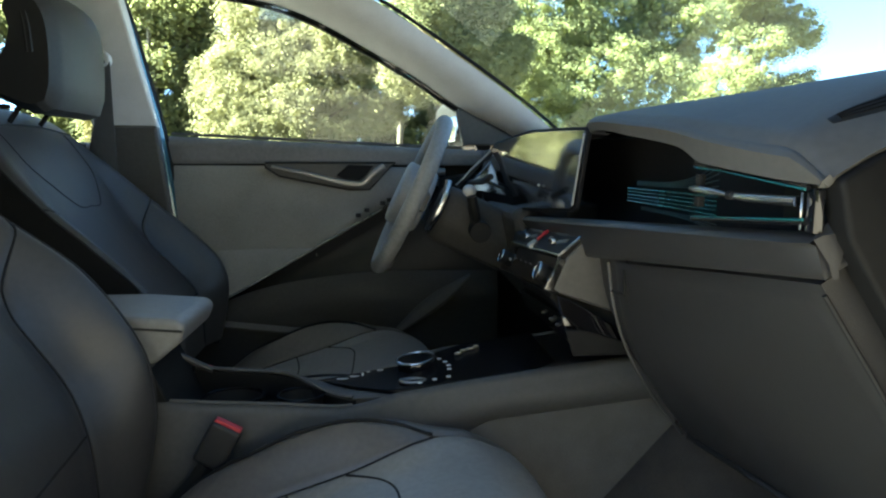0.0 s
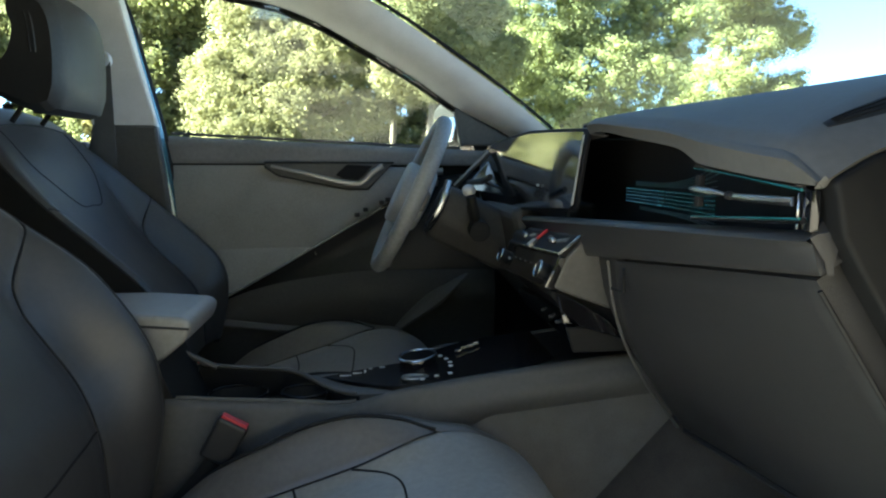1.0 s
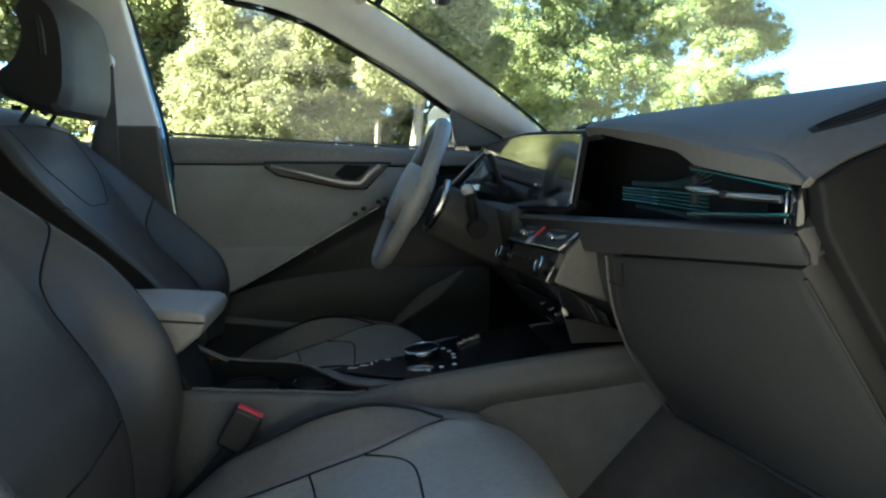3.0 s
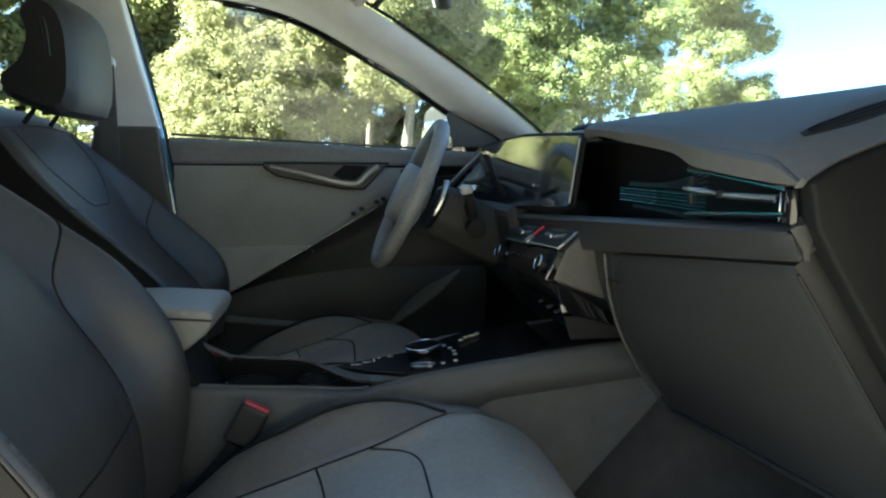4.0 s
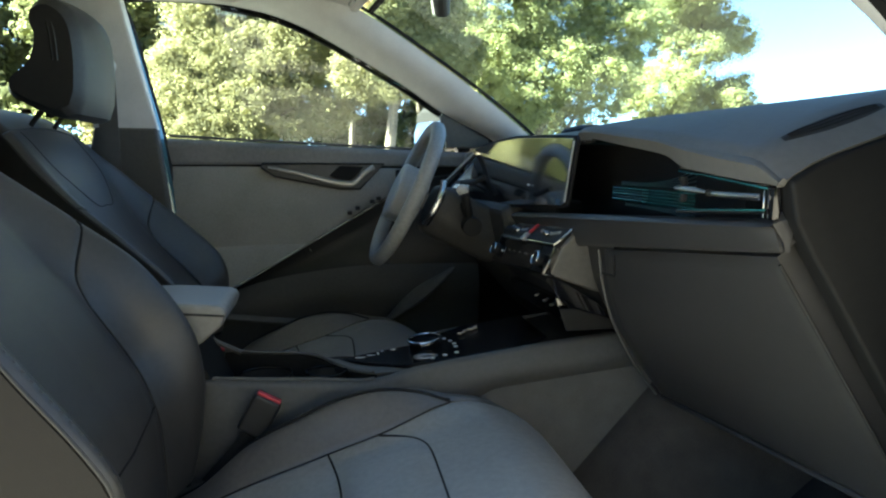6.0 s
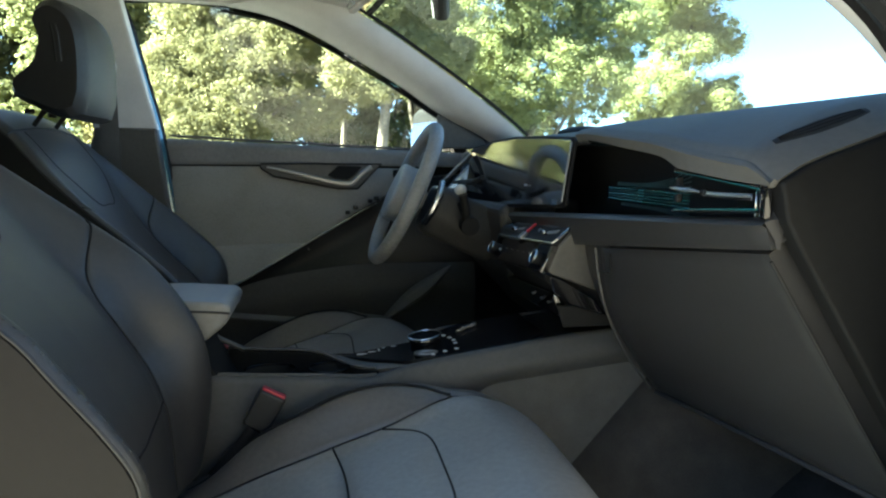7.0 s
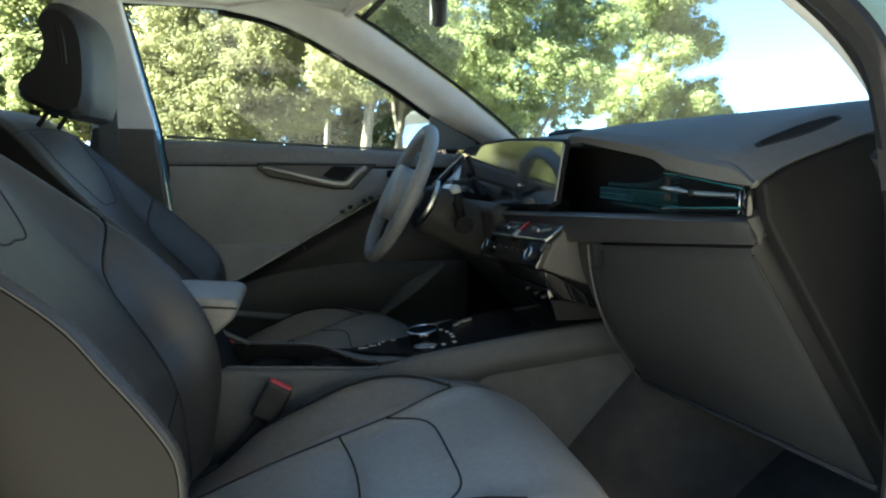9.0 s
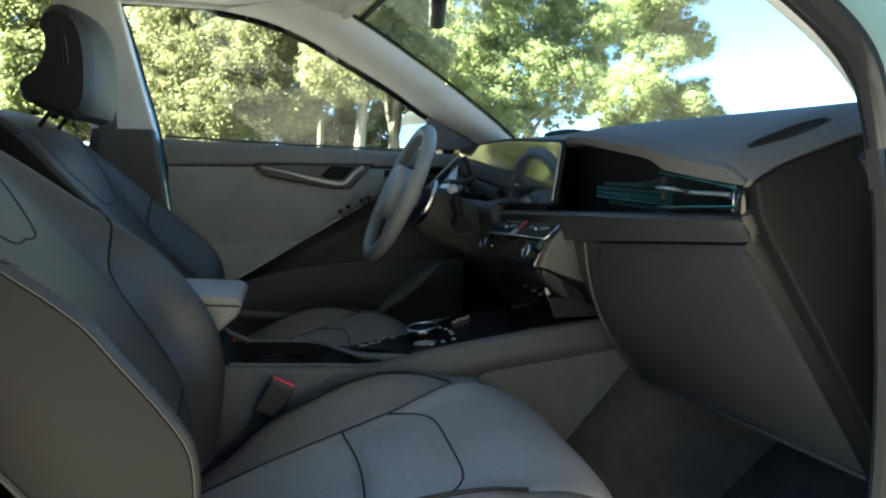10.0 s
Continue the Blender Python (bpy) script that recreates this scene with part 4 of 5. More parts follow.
# ---- steering wheel and column ----
def build_wheel():
    w = thing("steering_wheel", "grey leather steering wheel with thick rim", "steering wheel", (0.21, 0.37, 0.70))
    M = Matrix.Translation((0.211, 0.37, 0.880)) @ Matrix.Rotation(radians(-25), 4, "Y").inverted()
    ring = [(0, 0.173 * math.cos(a), 0.173 * math.sin(a) * (1.0 if math.sin(a) > -0.8 else 0.985)) for a in np.linspace(0, 2 * math.pi, 72, endpoint=False)]
    bm = tube(ring, 0.0172, closed=True, sides=16)
    bm.transform(M)
    part("rim", bm, LEATHER_WHEEL, w, "grey leather rim")
    hub = [(0, 0.066 * math.sin(a), -0.002 + 0.062 * math.cos(a)) for a in np.linspace(0, 2 * math.pi, 20, endpoint=False)]
    bm = slab(hub, (0.070, 0, 0), 0.018, 5)
    bm.transform(M @ Matrix.Translation((-0.032, 0, 0)) @ Matrix.Diagonal((1, 1.12, 1.15, 1)))
    part("hub", bm, HUB, w, "pale grey airbag cover")
    for s in (-1, 1):
        sp = slab([(0, s * 0.065, 0.030), (0, s * 0.165, 0.022), (0, s * 0.165, -0.018), (0, s * 0.065, -0.025)], (0.02, 0, 0), 0.006, 3)
        sp.transform(M @ Matrix.Translation((0.006, 0, 0)))
        spoke = part("spoke", sp, HARD, w, "dark spoke")
        for dz in (0.016, -0.002, -0.014):
            b = box((0.008, 0.030, 0.010), (0.004, s * 0.098, dz), 0.003)
            b.transform(M)
            part("button", b, PIANO, spoke, "gloss black button")
            b = box((0.004, 0.020, 0.0025), (-0.001, s * 0.098, dz + 0.004), 0.0)
            b.transform(M)
            part("button_edge", b, CHROME, spoke)
        pd = tube(curve([(0.05, s * 0.125, 0.062), (0.055, s * 0.138, 0.03), (0.055, s * 0.135, -0.015), (0.052, s * 0.118, -0.045)], 5), 0.008, sides=8, flat=0.4, up=(0, 1, 0))
        pd.transform(M)
        part("paddle", pd, CHROME, w, "silver shift paddle")
    low = slab([(0, 0.03, -0.06), (0, -0.03, -0.06), (0, -0.02, -0.168), (0, 0.02, -0.168)], (0.018, 0, 0), 0.005, 2)
    low.transform(M @ Matrix.Translation((0.008, 0, 0)))
    part("lower_spoke", low, SILVER, w, "satin lower spoke")
    col = thing("steering_column", "dark plastic steering column shroud with stalks", "steering column", (0.33, 0.37, 0.75))
    bm = slab([(0, 0.075, 0.07), (0, -0.075, 0.07), (0, -0.085, -0.02), (0, -0.05, -0.085), (0, 0.05, -0.085), (0, 0.085, -0.02)], (0.20, 0, 0), 0.022, 4)
    bm.transform(M @ Matrix.Translation((0.062, 0, 0)) @ Matrix.Diagonal((1, 0.86, 0.82, 1)))
    part("shroud", bm, KNEE, col, "dark plastic shroud")
    st = tube(curve([(0.335, 0.28, 0.86), (0.338, 0.25, 0.838), (0.335, 0.235, 0.85), (0.325, 0.225, 0.885)], 5), [0.010] * 16, sides=10)
    s1 = part("shift_stalk", st, BLACK, col, "black shift stalk")
    kn = bmesh.new()
    bmesh.ops.create_uvsphere(kn, u_segments=20, v_segments=12, radius=0.014, matrix=Matrix.Translation((0.324, 0.245, 0.895)) @ Matrix.Diagonal((1, 1.3, 0.9, 1)))
    part("knob", kn, HEADLINER, s1, "pale grey rounded knob")
    part("collar", disc((0.347, 0.25, 0.812), (0, 1, 0.1), 0.022, 0.03), BLACK, col)
    part("stalk", tube([(0.33, 0.28, 0.91), (0.345, 0.20, 0.915), (0.35, 0.15, 0.925)], 0.006, sides=8), BLACK, col)
    dv = thing("driver_air_vent", "driver's side air vent with a silver diagonal bar", "air vent", (0.40, 0.56, 0.88))
    part("bar", tube([(0.338, 0.560, 0.893), (0.378, 0.556, 0.935), (0.424, 0.552, 0.980)], 0.008, sides=8, flat=0.6), SILVER, dv, "silver diagonal bar")
    part("grille", slab([(0.36, 0.57, 0.885), (0.44, 0.57, 0.975), (0.47, 0.57, 0.93), (0.44, 0.57, 0.875)], (0, 0.012, 0), 0.003), PIANO, dv, "gloss black grille")
    part("vane", tube([(0.372, 0.556, 0.902), (0.435, 0.556, 0.908)], 0.004, sides=6), SILVER, dv)


build_wheel()


# ---- centre console ----
def build_console():
    c = thing("centre_console", "dark centre console with cup holders and gloss control deck", "centre console", (0.1, 0, 0.33))
    top = lambda x: smooth_interp(x, (-0.45, -0.16, -0.10, 0.0, 0.08, 0.12, 0.17, 0.30, 0.52, 0.62), (0.605, 0.600, 0.595, 0.589, 0.583, 0.589, 0.603, 0.623, 0.650, 0.660))
    bottom = lambda x: lerp(x, (-0.45, 0.10, 0.31, 0.57, 0.7), (0.40, 0.45, 0.555, 0.582, 0.59))
    for s in (-1, 1):
        def side(u, v):
            t, b = top(u) - (0.062 * min(max((0.235 - u) / 0.07, 0), 1) if s > 0 else 0), bottom(u)
            if v < 0.3:
                k = v / 0.3
                return (u, s * (0.088 + 0.014 * math.sin(k * math.pi / 2)), t - 0.012 * (1 - math.cos(k * math.pi / 2)))
            k = (v - 0.3) / 0.7
            return (u, s * (0.102 + 0.010 * math.sin(math.pi * k)), t - 0.012 + (b - t + 0.012) * k)
        part("side_panel", skin(side, -0.42, 0.62, 0, 1, 60, 14, 0.001, 0.02, out=(0, s, 0)), HARD, c, "dark grained side panel")
        def cover(u, v):
            b = bottom(u) + 0.004
            return (u, s * (0.104 + 0.03 * v), b + (0.33 - b) * v)
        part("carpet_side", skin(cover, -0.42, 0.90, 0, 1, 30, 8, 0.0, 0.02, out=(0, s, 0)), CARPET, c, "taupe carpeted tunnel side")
    # open bin: floor, far wall, and the top skin beyond it
    far = lambda x: smooth_interp(x, (-0.17, -0.135, -0.06, -0.02, 0.01, 0.05, 0.08, 0.10, 0.17), (0.036, 0.033, 0.024, 0.014, -0.004, -0.036, -0.062, -0.074, -0.092))
    zt = lambda x: smooth_interp(x, (-0.17, -0.10, 0.0, 0.03, 0.06, 0.10, 0.17), (0.610, 0.604, 0.601, 0.594, 0.588, 0.590, 0.599))
    part("bin_floor", box((0.30, 0.17, 0.01), (-0.04, -0.02, 0.550), 0.003), BLACK, c, "black cup holder floor")
    def skin_top(u, v):
        y0 = far(u)
        y1 = smooth_interp(u, (-0.17, -0.02, 0.06, 0.11, 0.17), (y0 + 0.016, y0 + 0.018, 0.018, 0.022, 0.026))
        return (u, y0 + (y1 - y0) * v, zt(u) - 0.004 * max(v - 0.8, 0) * 5 + 0.002 * math.sin(math.pi * min(v * 3, 1)))
    part("top_skin", skin(skin_top, -0.165, 0.168, 0, 1, 40, 14, 0.001, 0.012, out=(0, 0, 1)), HARD, c, "dark grained top")
    def wall(u, v):
        return (u, far(u) - 0.0015 + 0.01 * v, zt(u) - 0.004 - 0.055 * v)
    part("bin_wall", skin(wall, -0.165, 0.105, 0, 1, 30, 4, 0, 0.004, out=(0, -1, 0)), BLACK, c, "black bin wall")
    part("bin_rim", tube([(x, far(x) + 0.001, zt(x) + 0.001) for x in np.linspace(-0.165, 0.10, 30)], 0.003, sides=8), HARD, c, "dark rim")
    part("near_rim", tube([(x, -0.0895, top(x) + 0.0005) for x in np.linspace(-0.165, 0.10, 24)], 0.003, sides=8), HARD, c, "dark rim")
    part("rear_wall", slab([(-0.150, -0.092, 0.560), (-0.150, 0.040, 0.560), (-0.195, 0.040, 0.668), (-0.195, -0.092, 0.660)], (-0.02, 0, -0.01), 0.003), BLACK, c, "black rear wall of the bin")
    part("rear_rail", tube([(-0.225, -0.004, 0.668), (-0.178, 0.030, 0.628), (-0.135, 0.029, 0.606)], 0.005, sides=8), HARD, c, "dark rail")
    for x, r in ((-0.085, 0.046), (0.018, 0.036)):
        ring = tube([(x + r * math.cos(a), -0.047 + r * 0.8 * math.sin(a), 0.588) for a in np.linspace(0, 2 * math.pi, 28, endpoint=False)], 0.0025, closed=True, sides=6)
        part("cup_ring", ring, DECK, c, "gloss cup holder ring")
        cup = bmesh.new()
        bmesh.ops.create_cone(cup, cap_ends=False, segments=28, radius1=r * 0.8, radius2=r, depth=0.04, matrix=Matrix.Translation((x, -0.047, 0.567)) @ Matrix.Diagonal((1, 0.8, 1, 1)))
        part("cup_well", cup, BLACK, c, "black cup well")
    # control deck
    dz = lambda x: 0.6055 + (x - 0.18) * 0.13
    tip = curve([(0.031, 0.013, 0), (0.060, -0.006, 0), (0.095, -0.036, 0), (0.135, -0.070, 0), (0.165, -0.087, 0), (0.20, -0.0915, 0)], 4)
    deck = [(q.x, q.y) for q in tip] + [(0.36, -0.0915), (0.42, -0.06), (0.42, 0.095), (0.29, 0.094), (0.225, 0.060), (0.17, 0.026), (0.10, 0.021)]
    base = [(0.20, -0.094), (0.60, -0.096), (0.60, 0.096), (0.29, 0.096), (0.22, 0.060), (0.19, 0.03)]
    part("deck_base", slab([(x, y, dz(x) - 0.003) for x, y in base], (0, 0, -0.05), 0.004, 2), LOWER, c, "black deck surround")
    part("control_deck", slab([(x, y, dz(x) + 0.002) for x, y in deck], (0, 0, -0.014), 0.002), DECK, c, "gloss black control deck")
    dx, dy = 0.202, 0.010
    dial = part("shift_dial", disc((dx, dy, dz(dx) + 0.008), (-0.13, 0, 1), 0.031, 0.012, 40), PIANO, c, "rotary shift dial")
    ring = tube([(dx + 0.031 * math.cos(a), dy + 0.031 * math.sin(a), dz(dx) + 0.0145 + 0.0040 * math.cos(a)) for a in np.linspace(0, 2 * math.pi, 40, endpoint=False)], 0.0026, closed=True, sides=8)
    part("dial_ring", ring, CHROME, dial, "bright chrome ring")
    part("dial_top", disc((dx, dy, dz(dx) + 0.0140), (-0.13, 0, 1), 0.028, 0.003, 36, 0.001), DECK, dial, "gloss dial cap")
    # modelled ring in place of the dial's reflection in the gloss deck
    base = tube([(0.193 + 0.020 * math.cos(a), -0.062 + 0.009 * math.sin(a), dz(0.193) + 0.003) for a in np.linspace(0, 2 * math.pi, 28, endpoint=False)], 0.0028, closed=True, sides=6)
    part("dial_reflection", base, SILVER, c, "silver ring standing in for the dial's reflection")
    for x, y in ((0.243, 0.026), (0.251, 0.006), (0.255, -0.014), (0.254, -0.032), (0.249, -0.066), (0.227, -0.069), (0.204, -0.074)):
        part("marking", box((0.007, 0.006, 0.001), (x, y, dz(x) + 0.0026), 0), WHITE_INK, c, "pale marking")
    for x, y, l, w in ((0.082, -0.002, 0.022, 0.002), (0.100, 0.002, 0.016, 0.002), (0.113, 0.006, 0.003, 0.012), (0.142, 0.014, 0.010, 0.003), (0.122, 0.015, 0.006, 0.002)):
        part("marking", box((l, w, 0.001), (x, y, dz(x) + 0.0026), 0), WHITE_INK, c, "pale marking")
    for x, y, l in ((0.276, 0.034, 0.014), (0.287, 0.046, 0.012), (0.300, 0.050, 0.016), (0.311, 0.058, 0.012)):
        part("toggle", box((l, 0.010, 0.006), (x, y, dz(x) + 0.004), 0.002), PIANO, c, "gloss black toggle")
        part("toggle_edge", box((l * 0.8, 0.002, 0.002), (x, y - 0.005, dz(x) + 0.0075), 0.0005), CHROME, c, "bright toggle edge")
    # arm rest
    arm = [(-0.150, 0.721), (-0.139, 0.710), (-0.148, 0.686), (-0.185, 0.655), (-0.50, 0.655), (-0.50, 0.728), (-0.24, 0.728)]
    ar = part("arm_rest", slab([(x, -0.088, z) for x, z in arm], (0, 0.165, 0), 0.012, 4), INSERT, c, "leather arm rest, lightened for light from above")
    part("arm_seam", tube([(-0.143, -0.0885, 0.704), (-0.24, -0.0885, 0.712), (-0.48, -0.0885, 0.714)], 0.002, sides=6), THREAD, ar)
    part("rear_box", box((0.34, 0.18, 0.33), (-0.36, -0.005, 0.505), 0.012, 3), HARD, c, "dark storage box under the arm rest")


build_console()


# ---- seats ----
def build_seat(name, label, cy, ridge_z, ridge_x, cush, head, ahead=(0.0, 0.0)):
    """A front seat. ridge_*: the piped edge of the backrest beside the console, from below to the top; cush (dx, dz) shifts the cushion,
    head (dx, dz) the headrest; ahead: how far the door-side edge stands forward, below and above."""
    s = thing(name, label, "car seat", (cush[0], cy, 0.33), group="front seats")
    inner = 1 if cy < 0 else -1
    nr = len(ridge_z)
    rz = list(ridge_z) + [ridge_z[-1] + 0.024, ridge_z[-1] + 0.024, ridge_z[-1] - 0.08]
    rx = list(ridge_x) + [ridge_x[-1] - 0.040, ridge_x[-1] - 0.090, ridge_x[-1] - 0.135]
    L = [0.0]
    for i in range(1, len(rz)):
        L.append(L[-1] + math.hypot(rx[i] - rx[i - 1], rz[i] - rz[i - 1]))
    vs = [q / L[-1] for q in L]
    v_top = vs[nr - 1]
    px_, pz_ = (lambda v: smooth_interp(v, vs, rx)), (lambda v: smooth_interp(v, vs, rz))
    v_at = lambda h: lerp(h, HS, [lerp(q, rz[:nr], vs[:nr]) for q in [ridge_z[0] + k * (ridge_z[-1] - ridge_z[0]) for k in HS]])
    HS = (0.0, 0.17, 0.28, 0.42, 0.58, 0.70, 0.83, 1.0)
    height = lambda v: (pz_(min(v, v_top)) - ridge_z[0]) / (ridge_z[-1] - ridge_z[0]) + max(v - v_top, 0)
    # across the seat: half widths, depth of the hollow and of the crease beside each bolster, by height
    wide_in = lambda h: smooth_interp(h, (0, 0.17, 0.35, 0.68, 0.83, 0.95, 1.1), (0.205, 0.232, 0.238, 0.238, 0.222, 0.185, 0.16))
    wide_out = lambda h: smooth_interp(h, (0, 0.17, 0.35, 0.68, 0.83, 0.95, 1.1), (0.215, 0.236, 0.242, 0.240, 0.222, 0.185, 0.16))
    hollow = lambda h: smooth_interp(h, (0, 0.10, 0.28, 0.42, 0.58, 0.70, 0.85, 1.0, 1.2), (0.015, 0.030, 0.056, 0.074, 0.066, 0.046, 0.018, 0.002, 0.0))
    crease = lambda h: smooth_interp(h, (0, 0.25, 0.42, 0.58, 1.2), (0.56, 0.575, 0.66, 0.62, 0.62))
    fore = lambda h: smooth_interp(h, (0, 0.28, 0.40, 0.47, 0.55, 0.65, 0.75, 1.0, 1.2), (0.6, 0.80, 1.08, 1.02, 0.98, 1.25, 1.3, 1.0, 0.8))
    def frame_at(v):
        e = 0.004
        tx, tz = px_(min(v + e, 1)) - px_(max(v - e, 0)), pz_(min(v + e, 1)) - pz_(max(v - e, 0))
        k = math.hypot(tx, tz) or 1
        return px_(v), pz_(v), tz / k, -tx / k
    def front(w, v):
        x, z, nx, nz = frame_at(v)
        h, a = height(v), abs(w)
        c = crease(h)
        d = -hollow(h) * smooth_interp(a, (0, c - 0.16, c, c + 0.12, 0.5 + 0.5 * c + 0.04, 0.94, 1.0), (0.93, 0.97, 1.0, 0.74, 0.30, 0.02, 0.0))
        d -= 0.010 * max((a - 0.88) / 0.12, 0) ** 2 + 0.012 * w * w * min(max((h - 0.6) / 0.3, 0), 1)
        y = cy + inner * w * (wide_in(h) if w > 0 else wide_out(h))
        f = ahead[0] * fore(h) * ((1 - w) / 2) ** 2 * min(h * 5, 1)
        return (x + nx * d + f, y, z + nz * d)
    # the crease runs up to the shoulder, where it turns out to the piping
    seam_w = lambda v: smooth_interp(height(v), (0.0, 0.25, 0.42, 0.58, 0.635, 0.66, 0.695, 0.72, 1.3), (0.56, 0.575, 0.655, 0.61, 0.66, 0.75, 0.93, 0.992, 0.992))
    def middle(t, v):
        return front(t * seam_w(v), v)
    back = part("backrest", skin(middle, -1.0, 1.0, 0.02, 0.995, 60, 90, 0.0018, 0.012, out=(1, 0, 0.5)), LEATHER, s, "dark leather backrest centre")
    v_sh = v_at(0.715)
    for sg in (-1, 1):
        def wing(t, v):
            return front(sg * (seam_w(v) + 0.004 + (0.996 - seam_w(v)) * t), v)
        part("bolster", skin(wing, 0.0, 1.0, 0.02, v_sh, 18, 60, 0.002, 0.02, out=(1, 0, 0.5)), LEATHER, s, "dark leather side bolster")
    def on(u, v, lift=0.0005):
        p, q, r = np.array(front(u, v)), np.array(front(u + 0.01, v)), np.array(front(u, v + 0.01))
        n = np.cross(q - p, r - p) * inner
        return tuple(p + n / (np.linalg.norm(n) + 1e-12) * lift)
    for sg in (-1, 1):
        line = [on(sg * (seam_w(v) + 0.002), v, -0.0012) for v in np.linspace(0.03, v_sh, 70)]
        part("seam", tube(line, 0.0016, sides=6), BLACK, back, "stitched seam")
    part("piping", tube([on(a, v_at(0.985) - 0.012 * a * a, 0.0006) for a in np.linspace(-0.99, 0.99, 50)], 0.0020, sides=6), THREAD, back, "grey piping")
    # tongue-shaped seam between the shoulders
    spear = curve([(0.70, 0.97, 0), (0.56, 0.86, 0), (0.37, 0.785, 0), (0.22, 0.738, 0), (0.12, 0.728, 0), (0.0, 0.730, 0)], 6)
    full = [(q.x, q.y) for q in spear] + [(-q.x, q.y) for q in reversed(spear[:-1])]
    part("seam", tube([on(a, v_at(h), 0.0) for a, h in full], 0.0014, sides=6), BLACK, back, "stitched seam")
    part("seam", tube([on(a, v_at(lerp(abs(a), (0, 0.56), (0.262, 0.275))), 0.0) for a in np.linspace(-0.56, 0.56, 24)], 0.0016, sides=6), BLACK, back, "stitched seam")
    depth = lambda v: smooth_interp(v, (0, 0.3, 0.6, v_top, 1.0), (0.13, 0.15, 0.13, 0.085, 0.02))
    for sg in (-1, 1):
        def side(u, v):
            _, _, nx, nz = frame_at(v)
            f0, f1 = np.array(front(sg * 0.985, v)), np.array(front(sg * 1.0, v))
            w = depth(v) * max(u - 0.06, 0)
            p = f0 + (f1 - f0) * min(u / 0.06, 1) + np.array((-nx * w, 0, -nz * w))
            p[1] += sg * inner * (0.003 + 0.012 * math.sin(math.pi * min(u * 0.9, 1)) - 0.01 * u)
            return tuple(p)
        sp = part("side_panel", skin(side, 0, 1, 0.0, v_top + 0.03, 16, 40, 0.002, 0.02, out=(0, sg * inner, 0)), LEATHER_SIDE, s, "taupe side panel, darkened as if shaded")
        for u, r in ((0.02, 0.0017), (0.97, 0.003)):
            pipe = [np.array(side(u, v)) + np.array((0, sg * inner * 0.0012, 0)) for v in np.linspace(0.0, v_top + 0.02, 50)]
            part("piping", tube([tuple(p) for p in pipe], r, sides=6), THREAD, sp, "grey piping")
        # paired stitches beside the piping of the bolster
        stitch = [on(sg * 0.962, v, 0.0004) for v in np.linspace(0.10, v_top, 120)]
        thread = bmesh.new()
        for a, b in zip(stitch[::2], stitch[1::2]):
            piece = tube([a, tuple(np.array(a) * 0.35 + np.array(b) * 0.65)], 0.0004, sides=4)
            me = bpy.data.meshes.new("stitch")
            piece.to_mesh(me)
            piece.free()
            thread.from_mesh(me)
            bpy.data.meshes.remove(me)
        part("stitching", thread, THREAD, sp, "grey stitches")
    def rear(u, v):
        x, z, nx, nz = frame_at(v)
        w = depth(v) + 0.012 * (1 - u * u)
        f = ahead[0] * fore(height(v)) * (1 - u) / 2
        return (x - nx * w + f, cy + inner * u * wide_in(height(v)) * 0.98, z - nz * w)
    part("back_shell", skin(rear, -1, 1, 0.0, v_top + 0.03, 16, 30, 0.0, 0.02, out=(-1, 0, -0.3)), HARD, s, "dark plastic back shell")
    # cushion
    cx, cz = cush
    CX, CZ = (-0.22, -0.17, -0.09, 0.0, 0.10, 0.20, 0.28, 0.335, 0.365, 0.372, 0.36), (0.44, 0.455, 0.478, 0.503, 0.532, 0.556, 0.564, 0.548, 0.505, 0.45, 0.40)
    CV = [0.0]
    for i in range(1, len(CX)):
        CV.append(CV[-1] + math.hypot(CX[i] - CX[i - 1], CZ[i] - CZ[i - 1]))
    CV = [q / CV[-1] for q in CV]
    chalf = lambda v: smooth_interp(v, (0, 0.2, 0.6, 0.85, 1), (0.215, 0.245, 0.252, 0.235, 0.225))
    along = lambda v: smooth_interp(v, CV, CX)
    camp = lambda v: smooth_interp(along(v), (-0.22, -0.17, -0.09, 0.02, 0.10, 0.17, 0.22, 0.30, 0.38), (0.0, 0.006, 0.038, 0.060, 0.057, 0.038, 0.016, 0.0, 0.0))
    def cushion(u, v):
        x, z = along(v), smooth_interp(v, CV, CZ)
        a = abs(u)
        e = 0.004
        tx, tz = along(min(v + e, 1)) - along(max(v - e, 0)), smooth_interp(min(v + e, 1), CV, CZ) - smooth_interp(max(v - e, 0), CV, CZ)
        k = math.hypot(tx, tz)
        d = camp(v) * smooth_interp(a, (0, 0.45, 0.58, 0.80, 0.92, 1.0), (-0.05, 0.0, 0.18, 1.0, 0.82, 0.35)) - 0.026 * max((a - 0.8) / 0.2, 0) ** 2
        d += 0.006 * (1 - (a / 0.56) ** 2) * min(max((x - 0.03) / 0.02, 0), 1) * min(max((0.165 - x) / 0.03, 0), 1) if a < 0.56 else 0.0
        d -= 0.04 * a ** 4 * min(max((x - 0.26) / 0.1, 0), 1)
        return (cx + x - tz / k * d, cy + u * chalf(v), cz + z + tx / k * d)
    vx = lambda x: lerp(x, CX[:9], CV[:9])
    def con(u, v, lift=0.0004):
        p, q, r = np.array(cushion(u, v)), np.array(cushion(u + 0.01, v)), np.array(cushion(u, v + 0.01))
        n = np.cross(r - p, q - p)
        return tuple(p + n / (np.linalg.norm(n) + 1e-12) * lift)
